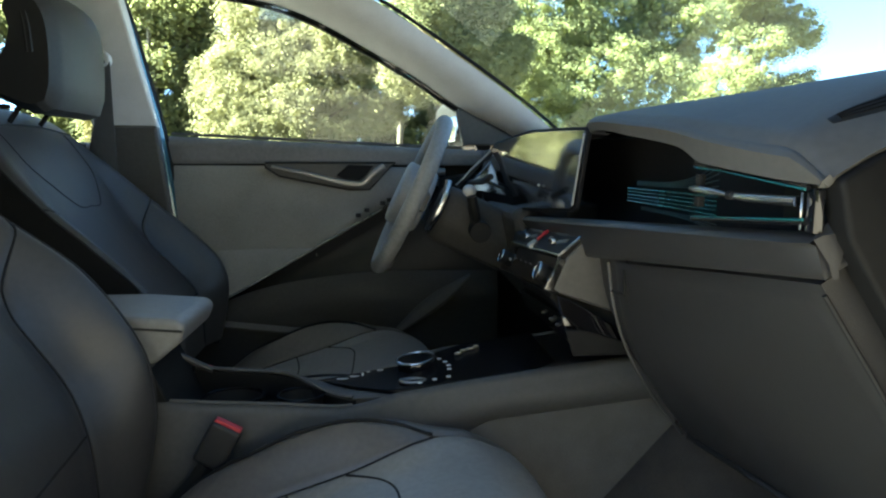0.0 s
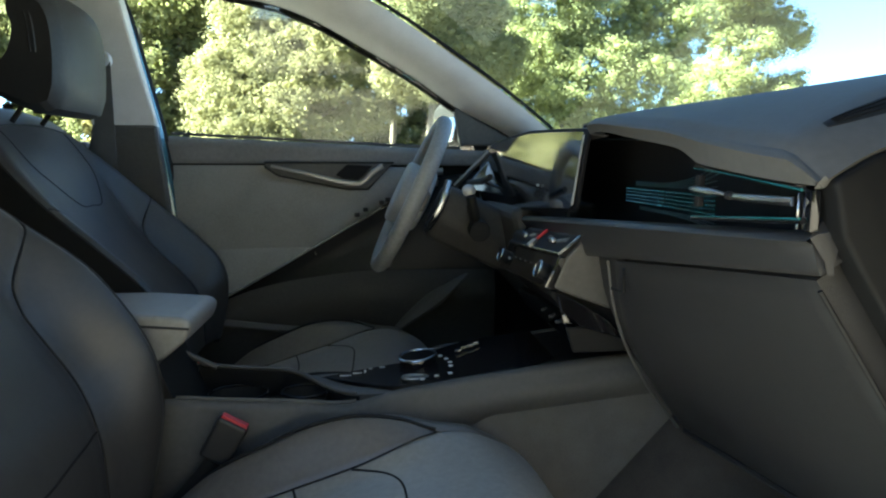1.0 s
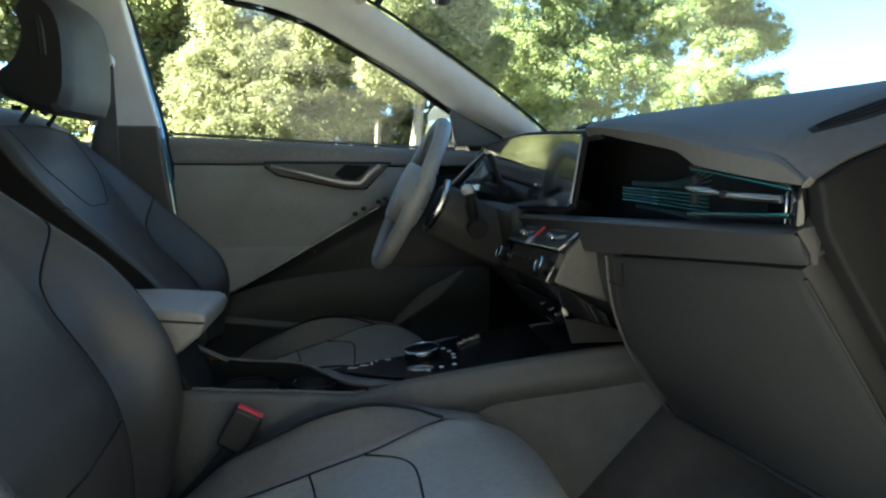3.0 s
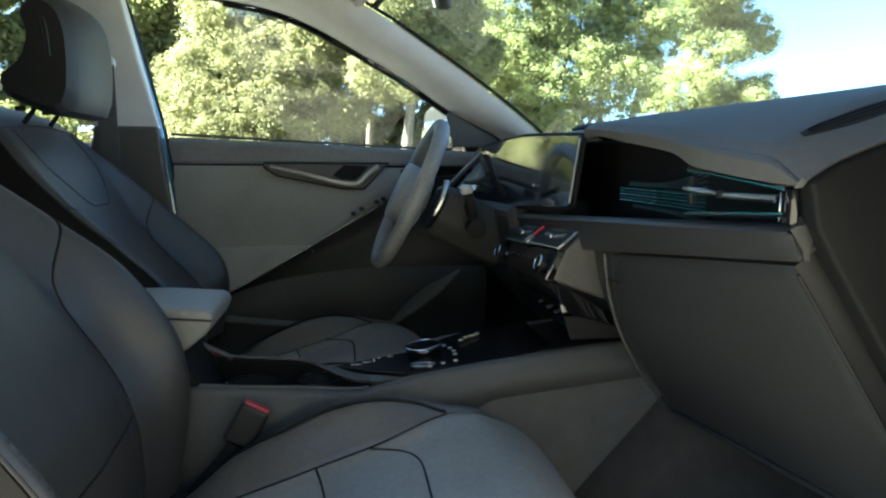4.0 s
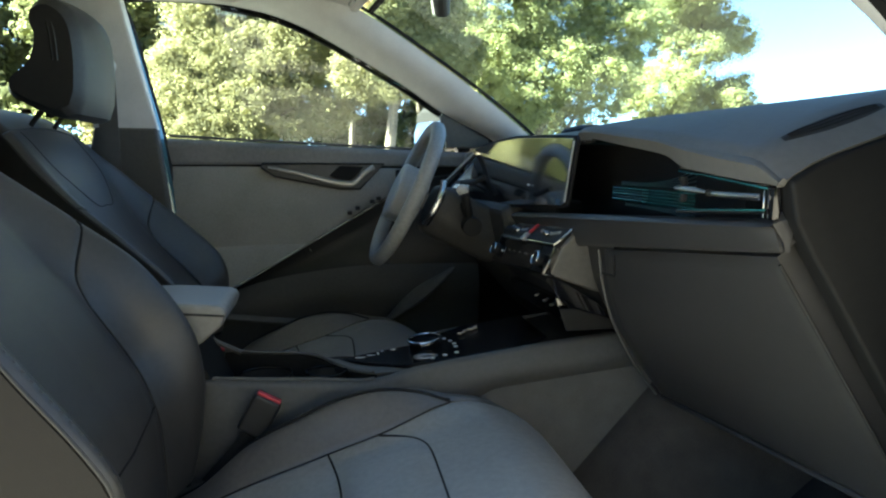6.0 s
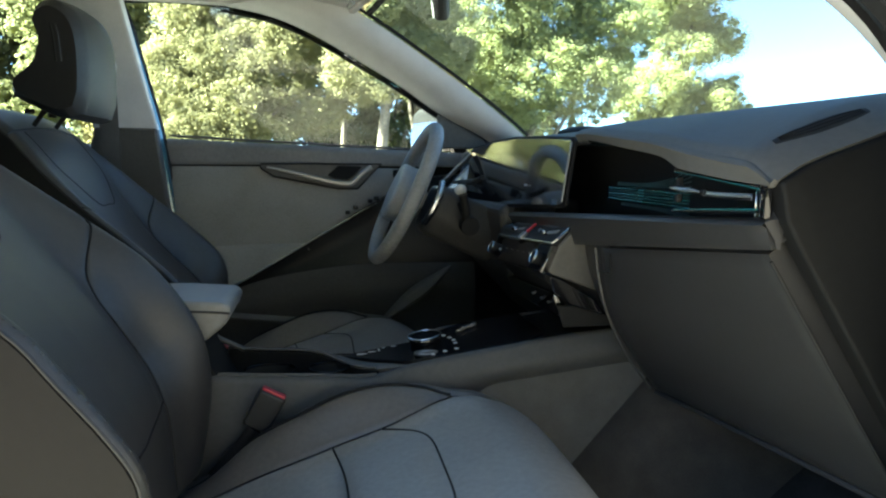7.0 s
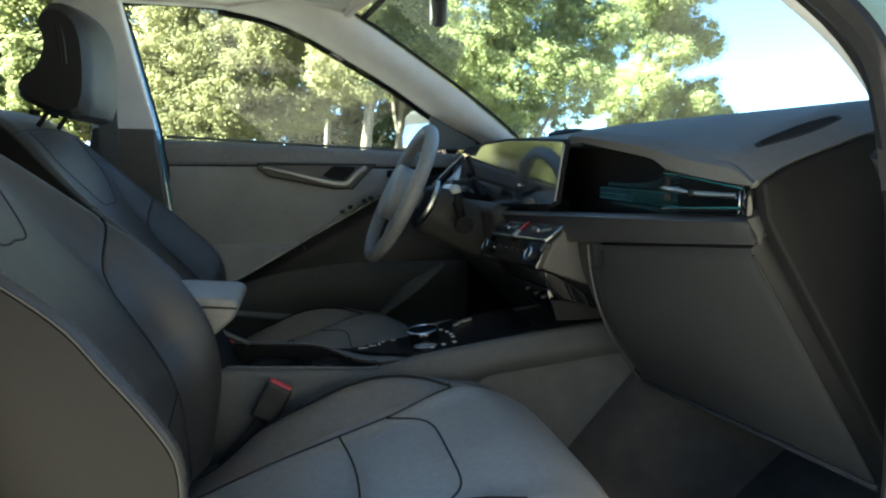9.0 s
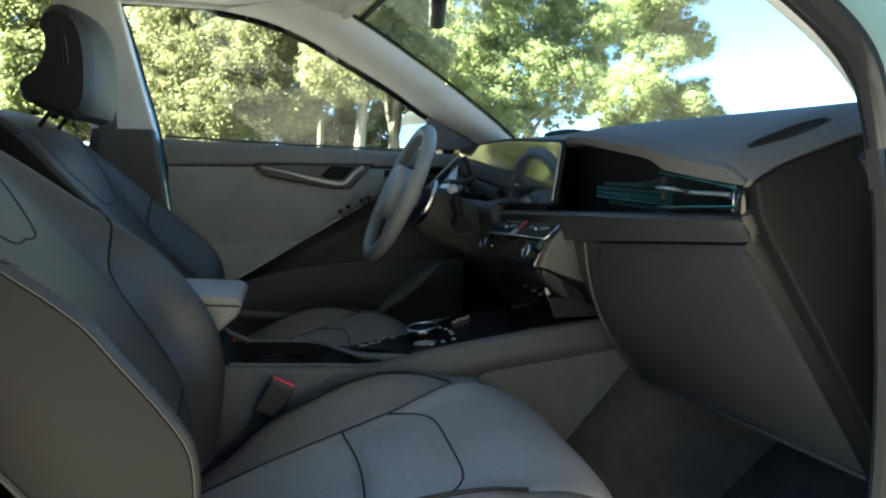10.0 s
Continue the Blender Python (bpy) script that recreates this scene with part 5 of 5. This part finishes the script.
    # crease and piping of the cushion's bolster, meeting in a point near the front
    low_u = lambda v: smooth_interp(along(v) if v < 0.8 else 0.4, (-0.22, -0.09, 0.02, 0.108, 0.17, 0.205, 0.222, 0.26, 0.40), (0.56, 0.565, 0.57, 0.585, 0.64, 0.70, 0.735, 0.76, 0.78))
    top_u = lambda v: smooth_interp(along(v) if v < 0.8 else 0.4, (-0.22, -0.112, -0.026, 0.062, 0.12, 0.175, 0.215, 0.26, 0.40), (0.88, 0.86, 0.80, 0.81, 0.815, 0.785, 0.745, 0.762, 0.782))
    v_tip = vx(0.217)
    # cushion leathers carry the light from above in their colour
    cu = part("seat_cushion", skin(lambda t, v: cushion(t * low_u(v), v), -1.0, 1.0, 0.0, 1.0, 40, 70, 0.0025, 0.03, out=(0, 0, 1)), INSERT, s, "leather seat centre, lightened for light from above")
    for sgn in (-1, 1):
        bo = part("cushion_bolster", skin(lambda t, v: cushion(sgn * (low_u(v) + (top_u(v) - low_u(v)) * t), v), 0.0, 1.0, 0.0, v_tip, 14, 50, 0.0025, 0.02, out=(0, 0, 1)), BOLSTER, s, "dark leather cushion bolster, lightened for light from above")
        part("cushion_side", skin(lambda t, v: cushion(sgn * (top_u(v) + (1 - top_u(v)) * t), v), 0.0, 1.0, 0.0, 1.0, 12, 60, 0.002, 0.02, out=(0, sgn, 0.6)), BOLSTER, s, "dark leather cushion side, lightened for light from above")
        pipe = [con(sgn * top_u(v), v, 0.0008) for v in np.linspace(0.02, v_tip, 50)]
        part("piping", tube(pipe, 0.0026, sides=8), BLACK, bo, "dark piping")
        fold = [con(sgn * low_u(v), v, -0.0004) for v in np.linspace(0.02, v_tip, 50)]
        part("seam", tube(fold, 0.0011, sides=6), BLACK, bo, "stitched seam")
        def skirt(u, v):
            p = np.array(cushion(sgn * 1.0, u))
            return (p[0] - 0.02 * v * (u > 0.8), p[1] - sgn * 0.012 * math.sin(math.pi * v), p[2] + (0.36 + cz - p[2]) * v)
        part("skirt", skin(skirt, 0, 1, 0, 1, 30, 8, 0.002, 0.02, out=(0, sgn, 0)), HARD, s, "dark plastic seat base skirt")
    cross = [con(u, vx(0.022 + 0.016 * (1 - (u / 0.57) ** 2)), -0.0002) for u in np.linspace(-0.56, 0.56, 24)]
    part("seam", tube(cross, 0.0018, sides=6), BLACK, cu, "stitched seam")
    arc = [con(u, vx(0.166 - 0.070 * abs(u / 0.58) ** 6), -0.0002) for u in np.linspace(-0.575, 0.575, 60)]
    part("seam", tube(arc, 0.0018, sides=6), BLACK, cu, "stitched seam")
    part("base", box((0.50, 0.40, 0.10), (cx + 0.05, cy, 0.385 + cz * 0.5), 0.02, 2), BLACK, s, "black seat base")
    for sg in (-1, 1):
        part("rail", box((0.60, 0.035, 0.03), (cx + 0.02, cy + sg * 0.17, 0.345), 0.005), BLACK, s)
    # headrest
    hx, hz = head
    prof = curve([(-0.424, 1.09), (-0.418, 1.15), (-0.422, 1.22), (-0.442, 1.262), (-0.485, 1.284), (-0.525, 1.274), (-0.538, 1.250), (-0.526, 1.217), (-0.534, 1.180), (-0.558, 1.146), (-0.602, 1.118), (-0.604, 1.090), (-0.545, 1.064), (-0.482, 1.047), (-0.44, 1.056)], 3, closed=False)
    prof = [(-0.503 + (p.x + 0.503) * 0.74, p.y) for p in [Vector((q[0], q[1], 0)) for q in prof]]
    hw = 0.110
    bm = bmesh.new()
    rings = []
    mx, mz = -0.50, 1.165
    for k in np.linspace(-1, 1, 17):
        sc = (1 - abs(k) ** 5) ** 0.25 * 0.16 + 0.84 if abs(k) < 1 else 0.84
        bow = 0.016 * k * k
        rings.append([bm.verts.new((hx + mx + (x - mx) * sc - bow, cy + k * hw, hz + mz + (z - mz) * sc)) for x, z in prof])
    pad = bmesh.new()
    front_of = lambda i: i <= 13 or i >= len(prof) - 3
    for a, b in zip(rings, rings[1:]):
        for i in range(len(prof)):
            j = (i + 1) % len(prof)
            if front_of(i):
                pad.faces.new([pad.verts.new(q.co) for q in (a[i], a[j], b[j], b[i])])
            else:
                bm.faces.new((a[i], a[j], b[j], b[i]))
    bm.faces.new(rings[0])
    bm.faces.new(rings[-1][::-1])
    bmesh.ops.remove_doubles(pad, verts=pad.verts, dist=1e-5)
    hr = part("headrest", bm, HEAD_SHELL, s, "black padded headrest back", sharp=60)
    part("headrest_pad", pad, HEAD_PAD, hr, "dark leather headrest front")
    for o in (0.0, 0.009):
        hs = curve([(hx - 0.523 + o, cy - hw * 0.86, hz + 1.262), (hx - 0.512 + o, cy - hw * 0.97, hz + 1.240), (hx - 0.505 + o, cy - hw * 1.0, hz + 1.205), (hx - 0.503 + o, cy - hw * 1.0, hz + 1.160)], 5)
        part("seam", tube(hs, 0.0022, sides=6), THREAD if o else LEATHER_SIDE, hr, "pale seam")
    for sg in (-1, 1):
        part("post", tube([(hx - 0.535, cy + sg * 0.055, hz + 1.09), (hx - 0.600, cy + sg * 0.055, hz + 1.00)], 0.005, sides=10), BLACK, s, "dark headrest post")
        part("post_sleeve", disc((hx - 0.580, cy + sg * 0.055, ridge_z[-1] + 0.024), (0, 0, 1), 0.009, 0.010, 16), BLACK, s)
    return s


build_seat("front_seat", "dark leather passenger seat, reclined, with taupe sides", -0.365,
           (0.45, 0.55, 0.62, 0.70, 0.80, 0.88, 0.996, 1.05), (-0.185, -0.168, -0.163, -0.180, -0.246, -0.337, -0.471, -0.530), (0.0, 0.0), (0.015, 0.02), (0.035, 0.0))
build_seat("front_seat", "dark leather driver's seat raised behind the steering wheel", 0.365,
           (0.49, 0.59, 0.66, 0.72, 0.80, 0.86, 0.984, 1.030), (-0.260, -0.242, -0.240, -0.266, -0.345, -0.408, -0.526, -0.575), (-0.085, -0.045), (0.0, -0.010))


def build_buckle(name, at, lean):
    b = thing(name, "black seat belt buckle with a red release button", "seat belt buckle", at, group="belt buckles")
    M = Matrix.Translation(at) @ Matrix.Rotation(radians(lean), 4, "Y")
    bm = box((0.046, 0.020, 0.066), (0, 0, 0.035), 0.006, 3)
    bm.transform(M)
    part("body", bm, FASCIA, b, "dark plastic buckle body")
    bm = box((0.040, 0.013, 0.006), (0, 0, 0.0685), 0.002)
    bm.transform(M)
    part("button", bm, RED, b, "red release button")
    bm = tube([(0, 0, 0.0), (-0.004, 0, -0.03), (-0.02, 0, -0.10)], 0.012, sides=8, flat=0.4, up=(0, 1, 0))
    bm.transform(M)
    part("strap", bm, BLACK, b, "black buckle strap")


build_buckle("buckle", (-0.105, -0.133, 0.519), 29)
build_buckle("buckle", (-0.190, 0.112, 0.520), 18)


def build_belt():
    b = thing("seat_belt", "grey webbing seat belt hanging on the middle pillar", "seat belt", (-0.5, 0.58, 0.6))
    def web(u, v):
        z = 1.185 + (0.62 - 1.185) * v
        return (-0.514 + 0.004 * v + (u - 0.5) * 0.045, 0.583 - 0.02 * math.sin(v * 2) + 0.03 * v, z)
    part("webbing", skin(web, 0, 1, 0, 1, 4, 20, 0, 0.002, out=(0, -1, 0)), WEBBING, b, "dark grey webbing")
    a = part("anchor", disc((-0.512, 0.592, 1.190), (0, -1, 0.1), 0.021, 0.02, 28, 0.005), HEADLINER, b, "grey round anchor")
    part("slot", box((0.022, 0.006, 0.009), (-0.512, 0.580, 1.184), 0.003), BLACK, a)


build_belt()


# ---- outdoors ----
def ground_material():
    return material("worn_asphalt", (0.17, 0.165, 0.155), 0.95, spec=0.1, var=0.3, scale=3, bump=0.5, bump_scale=30, second=(0.12, 0.117, 0.11))


gp = bmesh.new()
bmesh.ops.create_grid(gp, x_segments=40, y_segments=40, size=400)
tagged(part("ground", gp, ground_material(), None, smooth=False), "worn grey asphalt ground round the car", "ground", kind="structure")


def leaf_material(name, a, b):
    m = bpy.data.materials.new(name)
    m.use_nodes = True
    n, l = m.node_tree.nodes, m.node_tree.links
    p = n["Principled BSDF"]
    g = n.new("ShaderNodeNewGeometry")
    mix = n.new("ShaderNodeMix")
    mix.data_type = "RGBA"
    mix.inputs["A"].default_value, mix.inputs["B"].default_value = (*a, 1), (*b, 1)
    l.new(g.outputs["Random Per Island"], mix.inputs["Factor"])
    l.new(mix.outputs["Result"], p.inputs["Base Color"])
    p.inputs["Roughness"].default_value = 0.7
    p.inputs["Specular IOR Level"].default_value = 0.2
    t = n.new("ShaderNodeBsdfTranslucent")
    l.new(mix.outputs["Result"], t.inputs["Color"])
    ms = n.new("ShaderNodeMixShader")
    ms.inputs[0].default_value = 0.74
    l.new(p.outputs[0], ms.inputs[1])
    l.new(t.outputs[0], ms.inputs[2])
    l.new(ms.outputs[0], n["Material Output"].inputs["Surface"])
    return m


PALE = leaf_material("pale_olive_leaves", (0.28, 0.268, 0.140), (0.34, 0.324, 0.188))
OLIVE = leaf_material("grey_olive_leaves", (0.375, 0.385, 0.195), (0.47, 0.465, 0.265))
GREEN = leaf_material("green_leaves", (0.15, 0.165, 0.07), (0.27, 0.27, 0.13))
DARK = leaf_material("dark_green_leaves", (0.10, 0.13, 0.05), (0.22, 0.25, 0.09))
BARK = material("pale_bark", (0.19, 0.165, 0.135), 0.9, spec=0.1, var=0.35, scale=6, bump=0.9, bump_scale=25)


def lump_form():
    bm = bmesh.new()
    bmesh.ops.create_icosphere(bm, subdivisions=1, radius=1.0)
    bm.verts.index_update()
    form = np.array([q.co for q in bm.verts]), np.array([[q.index for q in f.verts] for f in bm.faces])
    bm.free()
    return form


LUMP = lump_form()


def leaves(rng, lobes, count, size, puff, flatten=0.75):
    """Leaf blades in puffs over the lobes (x, y, z, rx, ry, rz) of a crown."""
    billows = []
    for l in lobes:
        l = np.array(l)
        billows.append(np.concatenate([l[:3], l[3:] * 0.80]))
        for _ in range(9):
            q = rng.normal(size=3)
            q /= np.linalg.norm(q)
            billows.append(np.concatenate([l[:3] + q * l[3:] * 0.74, l[3:].mean() * rng.uniform(0.26, 0.44) * np.array((1.15, 1.0, 0.85))]))
    lobes = billows
    weights = np.array([l[3] * l[5] for l in lobes])
    weights = weights / weights.sum()
    per = 84
    clumps = max(count // per, 1)
    which = rng.choice(len(lobes), clumps, p=weights)
    lob = np.array(lobes)[which]
    d = rng.normal(size=(clumps, 3))
    d /= np.linalg.norm(d, axis=1, keepdims=True)
    rad = 1 - np.abs(rng.normal(0, 0.16, (clumps, 1)))
    rad = np.where(rng.random((clumps, 1)) < 0.22, rng.random((clumps, 1)) ** 0.5, rad)
    bump = 1 + 0.16 * np.sin(3.1 * d[:, :1] * lob[:, 3:4] + which[:, None]) * np.cos(2.7 * d[:, 2:3] * lob[:, 5:6] + 2 * which[:, None])
    c = lob[:, :3] + d * lob[:, 3:] * rad * bump
    pr = puff * rng.uniform(0.55, 1.35, (clumps, 1, 1))
    ball = rng.normal(size=(clumps, per, 3))
    ball /= np.linalg.norm(ball, axis=2, keepdims=True)
    off = ball * pr * rng.uniform(0.50, 1.08, (clumps, per, 1)) + rng.normal(0, 0.05, (clumps, per, 3))
    off[:, :, 2] *= flatten
    p = (c[:, None, :] + off).reshape(-1, 3)
    nrm = 0.5 * np.repeat(d, per, axis=0) + 1.8 * ball.reshape(-1, 3) + np.array((-0.3, -0.3, 0.8)) + rng.normal(0, 0.30, p.shape)
    nrm /= np.linalg.norm(nrm, axis=1, keepdims=True)
    t1 = np.cross(nrm, rng.normal(size=p.shape))
    t1 /= np.linalg.norm(t1, axis=1, keepdims=True)
    t2 = np.cross(nrm, t1)
    sz = size * rng.uniform(0.6, 1.4, (len(p), 1))
    v = np.stack([p - t1 * sz, p - t2 * sz * 0.55 + nrm * sz * 0.15, p + t1 * sz, p + t2 * sz * 0.55 + nrm * sz * 0.15], axis=1).reshape(-1, 3)
    # a dense lumpy heart in each puff, closed by the leaves round it
    ball_v, ball_f = LUMP
    k = len(ball_v)
    lump = ball_v[None] * pr * 0.34 * rng.uniform(0.7, 1.25, (clumps, k, 1))
    lump[:, :, 2] *= flatten
    cv = (c[:, None, :] + lump).reshape(-1, 3)
    cf = (ball_f[None] + (4 * len(p) + k * np.arange(clumps))[:, None, None]).reshape(-1)
    me = bpy.data.meshes.new("crown")
    n, m = len(p), clumps * len(ball_f)
    me.vertices.add(4 * n + len(cv))
    me.vertices.foreach_set("co", np.concatenate([v, cv]).astype(np.float32).ravel())
    me.loops.add(4 * n + 3 * m)
    me.loops.foreach_set("vertex_index", np.concatenate([np.arange(4 * n), cf]).astype(np.int32))
    me.polygons.add(n + m)
    me.polygons.foreach_set("loop_start", np.concatenate([np.arange(0, 4 * n, 4), 4 * n + np.arange(0, 3 * m, 3)]).astype(np.int32))
    me.polygons.foreach_set("use_smooth", [True] * (n + m))
    me.update(calc_edges=True)
    return me


def build_tree(label, base, lobes, mat, count, size, puff, seed, lean=0.0, girth=0.22, far=1.0):
    """far: moves the tree away from the car (over 1) or towards it, with its size."""
    base = (base[0] * far, -1.1 + (base[1] + 1.1) * far, 0)
    lobes = [(a * far, b * far, 0.95 + (c - 0.95) * far, d * far, e * far, f * far) for a, b, c, d, e, f in lobes]
    size, puff, lean, girth = size * far, puff * far, lean * far, girth * far
    rng = np.random.default_rng(seed)
    t = thing("tree", label, "tree", base, group="trees beyond the car")
    L = [(base[0] + a, base[1] + b, c, d, e, f) for a, b, c, d, e, f in lobes]
    linked("crown", leaves(rng, L, count, size, puff), mat, t, smooth=False)
    low = min(l[2] for l in L)
    trunk = curve([base, (base[0] + lean * 0.4, base[1], low * 0.5), (base[0] + lean, base[1], low + 0.6)], 5)
    part("trunk", tube(trunk, [girth * (1 - 0.45 * i / (len(trunk) - 1)) * (1.25 if i == 0 else 1) for i in range(len(trunk))], sides=12), BARK, t, "pale rough trunk")
    for l in L:
        k = rng.uniform(0.45, 0.9)
        start = trunk[int(k * (len(trunk) - 1))]
        end = Vector(l[:3])
        mid = start.lerp(end, 0.5) + Vector(rng.normal(0, 0.25, 3))
        c = curve([start, mid, end], 5)
        part("limb", tube(c, [girth * 0.45 * (1 - 0.75 * i / (len(c) - 1)) for i in range(len(c))], sides=8), BARK, t)
    return t


# dark trees behind, towards the car's rear
build_tree("tall dark green tree with dense foliage", (-7.4, 21.0, 0), [(0, 0, 3.2, 1.7, 1.5, 2.0), (-1.0, 0.3, 5.6, 1.6, 1.5, 1.8), (1.3, 0, 6.4, 1.9, 1.5, 1.9), (0.3, 0, 8.3, 1.6, 1.4, 1.6), (1.9, 0.4, 4.3, 1.3, 1.2, 1.6)], GREEN, 44000, 0.085, 0.42, 11)
build_tree("tall dark green tree with dense foliage", (-4.2, 22.5, 0), [(0, 0, 4.0, 2.3, 1.4, 2.2), (0.6, 0, 6.8, 2.3, 1.4, 1.8), (-0.8, 0, 8.4, 1.9, 1.4, 1.6)], DARK, 30000, 0.09, 0.45, 12)
for k, (x, y, h) in enumerate(((-12.5, 24.0, 10.0), (-17.5, 23.0, 9.0), (-8.5, 25.0, 11.0), (-3.0, 26.0, 12.0), (2.5, 26.0, 9.5), (-23.0, 22.0, 6.5))):
    build_tree("tall sunlit green tree of the row behind", (x, y, 0), [(-1.2, 0, h * 0.22, 2.2, 1.5, 1.9), (1.4, 0, h * 0.30, 2.2, 1.5, 2.0), (-0.8, 0, h * 0.52, 2.4, 1.5, 2.2), (1.0, 0, h * 0.65, 2.3, 1.5, 2.2), (0, 0, h * 0.86, 1.9, 1.5, 1.8)], (GREEN, PALE)[k % 2], 26000, 0.115, 0.48, 40 + k)
# broad pale trees, sunlit
build_tree("broad pale olive tree with bushy sunlit foliage", (-2.6, 17.0, 0), [(-1.1, 0, 2.1, 1.5, 1.4, 1.5), (0.6, -0.6, 2.5, 1.7, 1.5, 1.6), (-0.3, 0, 4.2, 1.7, 1.5, 1.3), (1.7, 0, 4.4, 1.7, 1.4, 1.4), (1.0, 0, 5.7, 1.5, 1.2, 1.1), (2.3, -0.4, 2.9, 1.4, 1.2, 1.1), (-1.5, 0.2, 3.3, 1.0, 1.0, 0.9)], PALE, 210000, 0.031, 0.30, 13)
build_tree("pale olive tree with forked trunk and bushy crown", (1.7, 17.6, 0), [(-0.2, 0, 4.0, 1.6, 1.4, 1.1), (1.1, 0.2, 4.9, 1.9, 1.5, 1.3), (0.2, -0.3, 6.0, 1.8, 1.4, 1.2), (2.0, 0, 4.0, 1.3, 1.2, 0.8)], PALE, 150000, 0.033, 0.31, 14, lean=0.5, girth=0.20, far=0.84)
build_tree("broad sunlit olive tree with bushy crown", (6.4, 17.2, 0), [(-2.0, 0, 3.9, 1.7, 1.5, 1.5), (-0.2, -0.3, 3.4, 1.8, 1.5, 1.6), (1.6, 0, 3.4, 1.7, 1.5, 1.5), (-1.2, 0, 5.6, 1.9, 1.5, 1.4), (0.8, 0, 5.6, 1.9, 1.5, 1.4), (2.3, 0, 5.0, 1.5, 1.4, 1.4), (0.3, 0, 7.0, 2.2, 1.5, 1.2), (-0.8, 0, 2.0, 1.6, 1.3, 1.0)], OLIVE, 240000, 0.031, 0.30, 15)
build_tree("grey-green tree with drooping outer branches", (10.9, 17.0, 0), [(-0.6, 0, 3.0, 1.4, 1.3, 1.4), (0.6, 0, 4.9, 1.6, 1.3, 1.2), (-0.1, 0, 6.4, 1.8, 1.4, 1.4), (0.8, 0, 6.8, 1.2, 1.2, 1.1), (1.5, -0.2, 3.0, 1.3, 1.1, 0.8), (2.1, -0.2, 2.6, 0.8, 0.8, 0.55), (0.2, 0.2, 2.0, 1.4, 1.2, 1.1)], OLIVE, 180000, 0.028, 0.27, 16, far=1.18)
# darker growth behind the trunks
build_tree("dark brown-green bush between the trunks", (3.0, 23.0, 0), [(-3.5, 0, 1.4, 2.2, 1.0, 1.5), (-0.5, 0, 1.3, 2.2, 1.0, 1.4), (2.2, 0, 1.4, 2.0, 1.0, 1.4), (4.8, 0, 1.9, 2.2, 1.0, 1.7)], GREEN, 40000, 0.085, 0.42, 17, girth=0.1)
for i, (x, y, ln, g) in enumerate(((2.9, 18.5, 0.35, 0.16), (3.9, 19.2, -0.35, 0.24), (4.9, 20.0, 0.3, 0.20), (0.7, 19.0, 0.2, 0.12), (3.4, 20.4, 0.1, 0.26))):
    build_tree("slender pale tree with a bare lower trunk", (x, y, 0), [(ln, 0, 4.0, 1.1, 0.8, 0.8), (ln * 1.5, 0, 5.0, 1.2, 0.9, 0.9)], GREEN, 12000, 0.06, 0.36, 30 + i, lean=ln, girth=g)


# unseen trees behind the open door, added to cut the light from that side
for k, (x, y, h) in enumerate(((-12.0, -13.0, 6.5), (-7.5, -12.0, 7.0), (-3.0, -12.5, 7.2), (1.5, -12.0, 7.0), (6.0, -12.5, 7.2), (10.5, -13.0, 6.5))):
    build_tree("unseen dark green tree added to cut side light", (x, y, 0), [(-1.0, 0, h * 0.25, 2.2, 1.5, 1.9), (1.2, 0, h * 0.32, 2.2, 1.5, 2.0), (-0.8, 0, h * 0.52, 2.3, 1.5, 2.0), (1.0, 0, h * 0.60, 2.2, 1.5, 2.0), (0, 0, h * 0.80, 1.8, 1.5, 1.6)], DARK, 14000, 0.17, 0.55, 60 + k)


# low hedge along the foot of the trees, too fine to count
hedge = [(x, 20.5 + 0.6 * math.sin(x), 1.3 + 0.25 * math.sin(1.7 * x), 1.3, 0.9, 1.5) for x in np.arange(-30, -5, 1.6)]
tagged(linked("hedge", leaves(np.random.default_rng(77), hedge, 40000, 0.085, 0.42), GREEN, None, smooth=False), "green hedge along the foot of the trees", "hedge", kind="stuff")
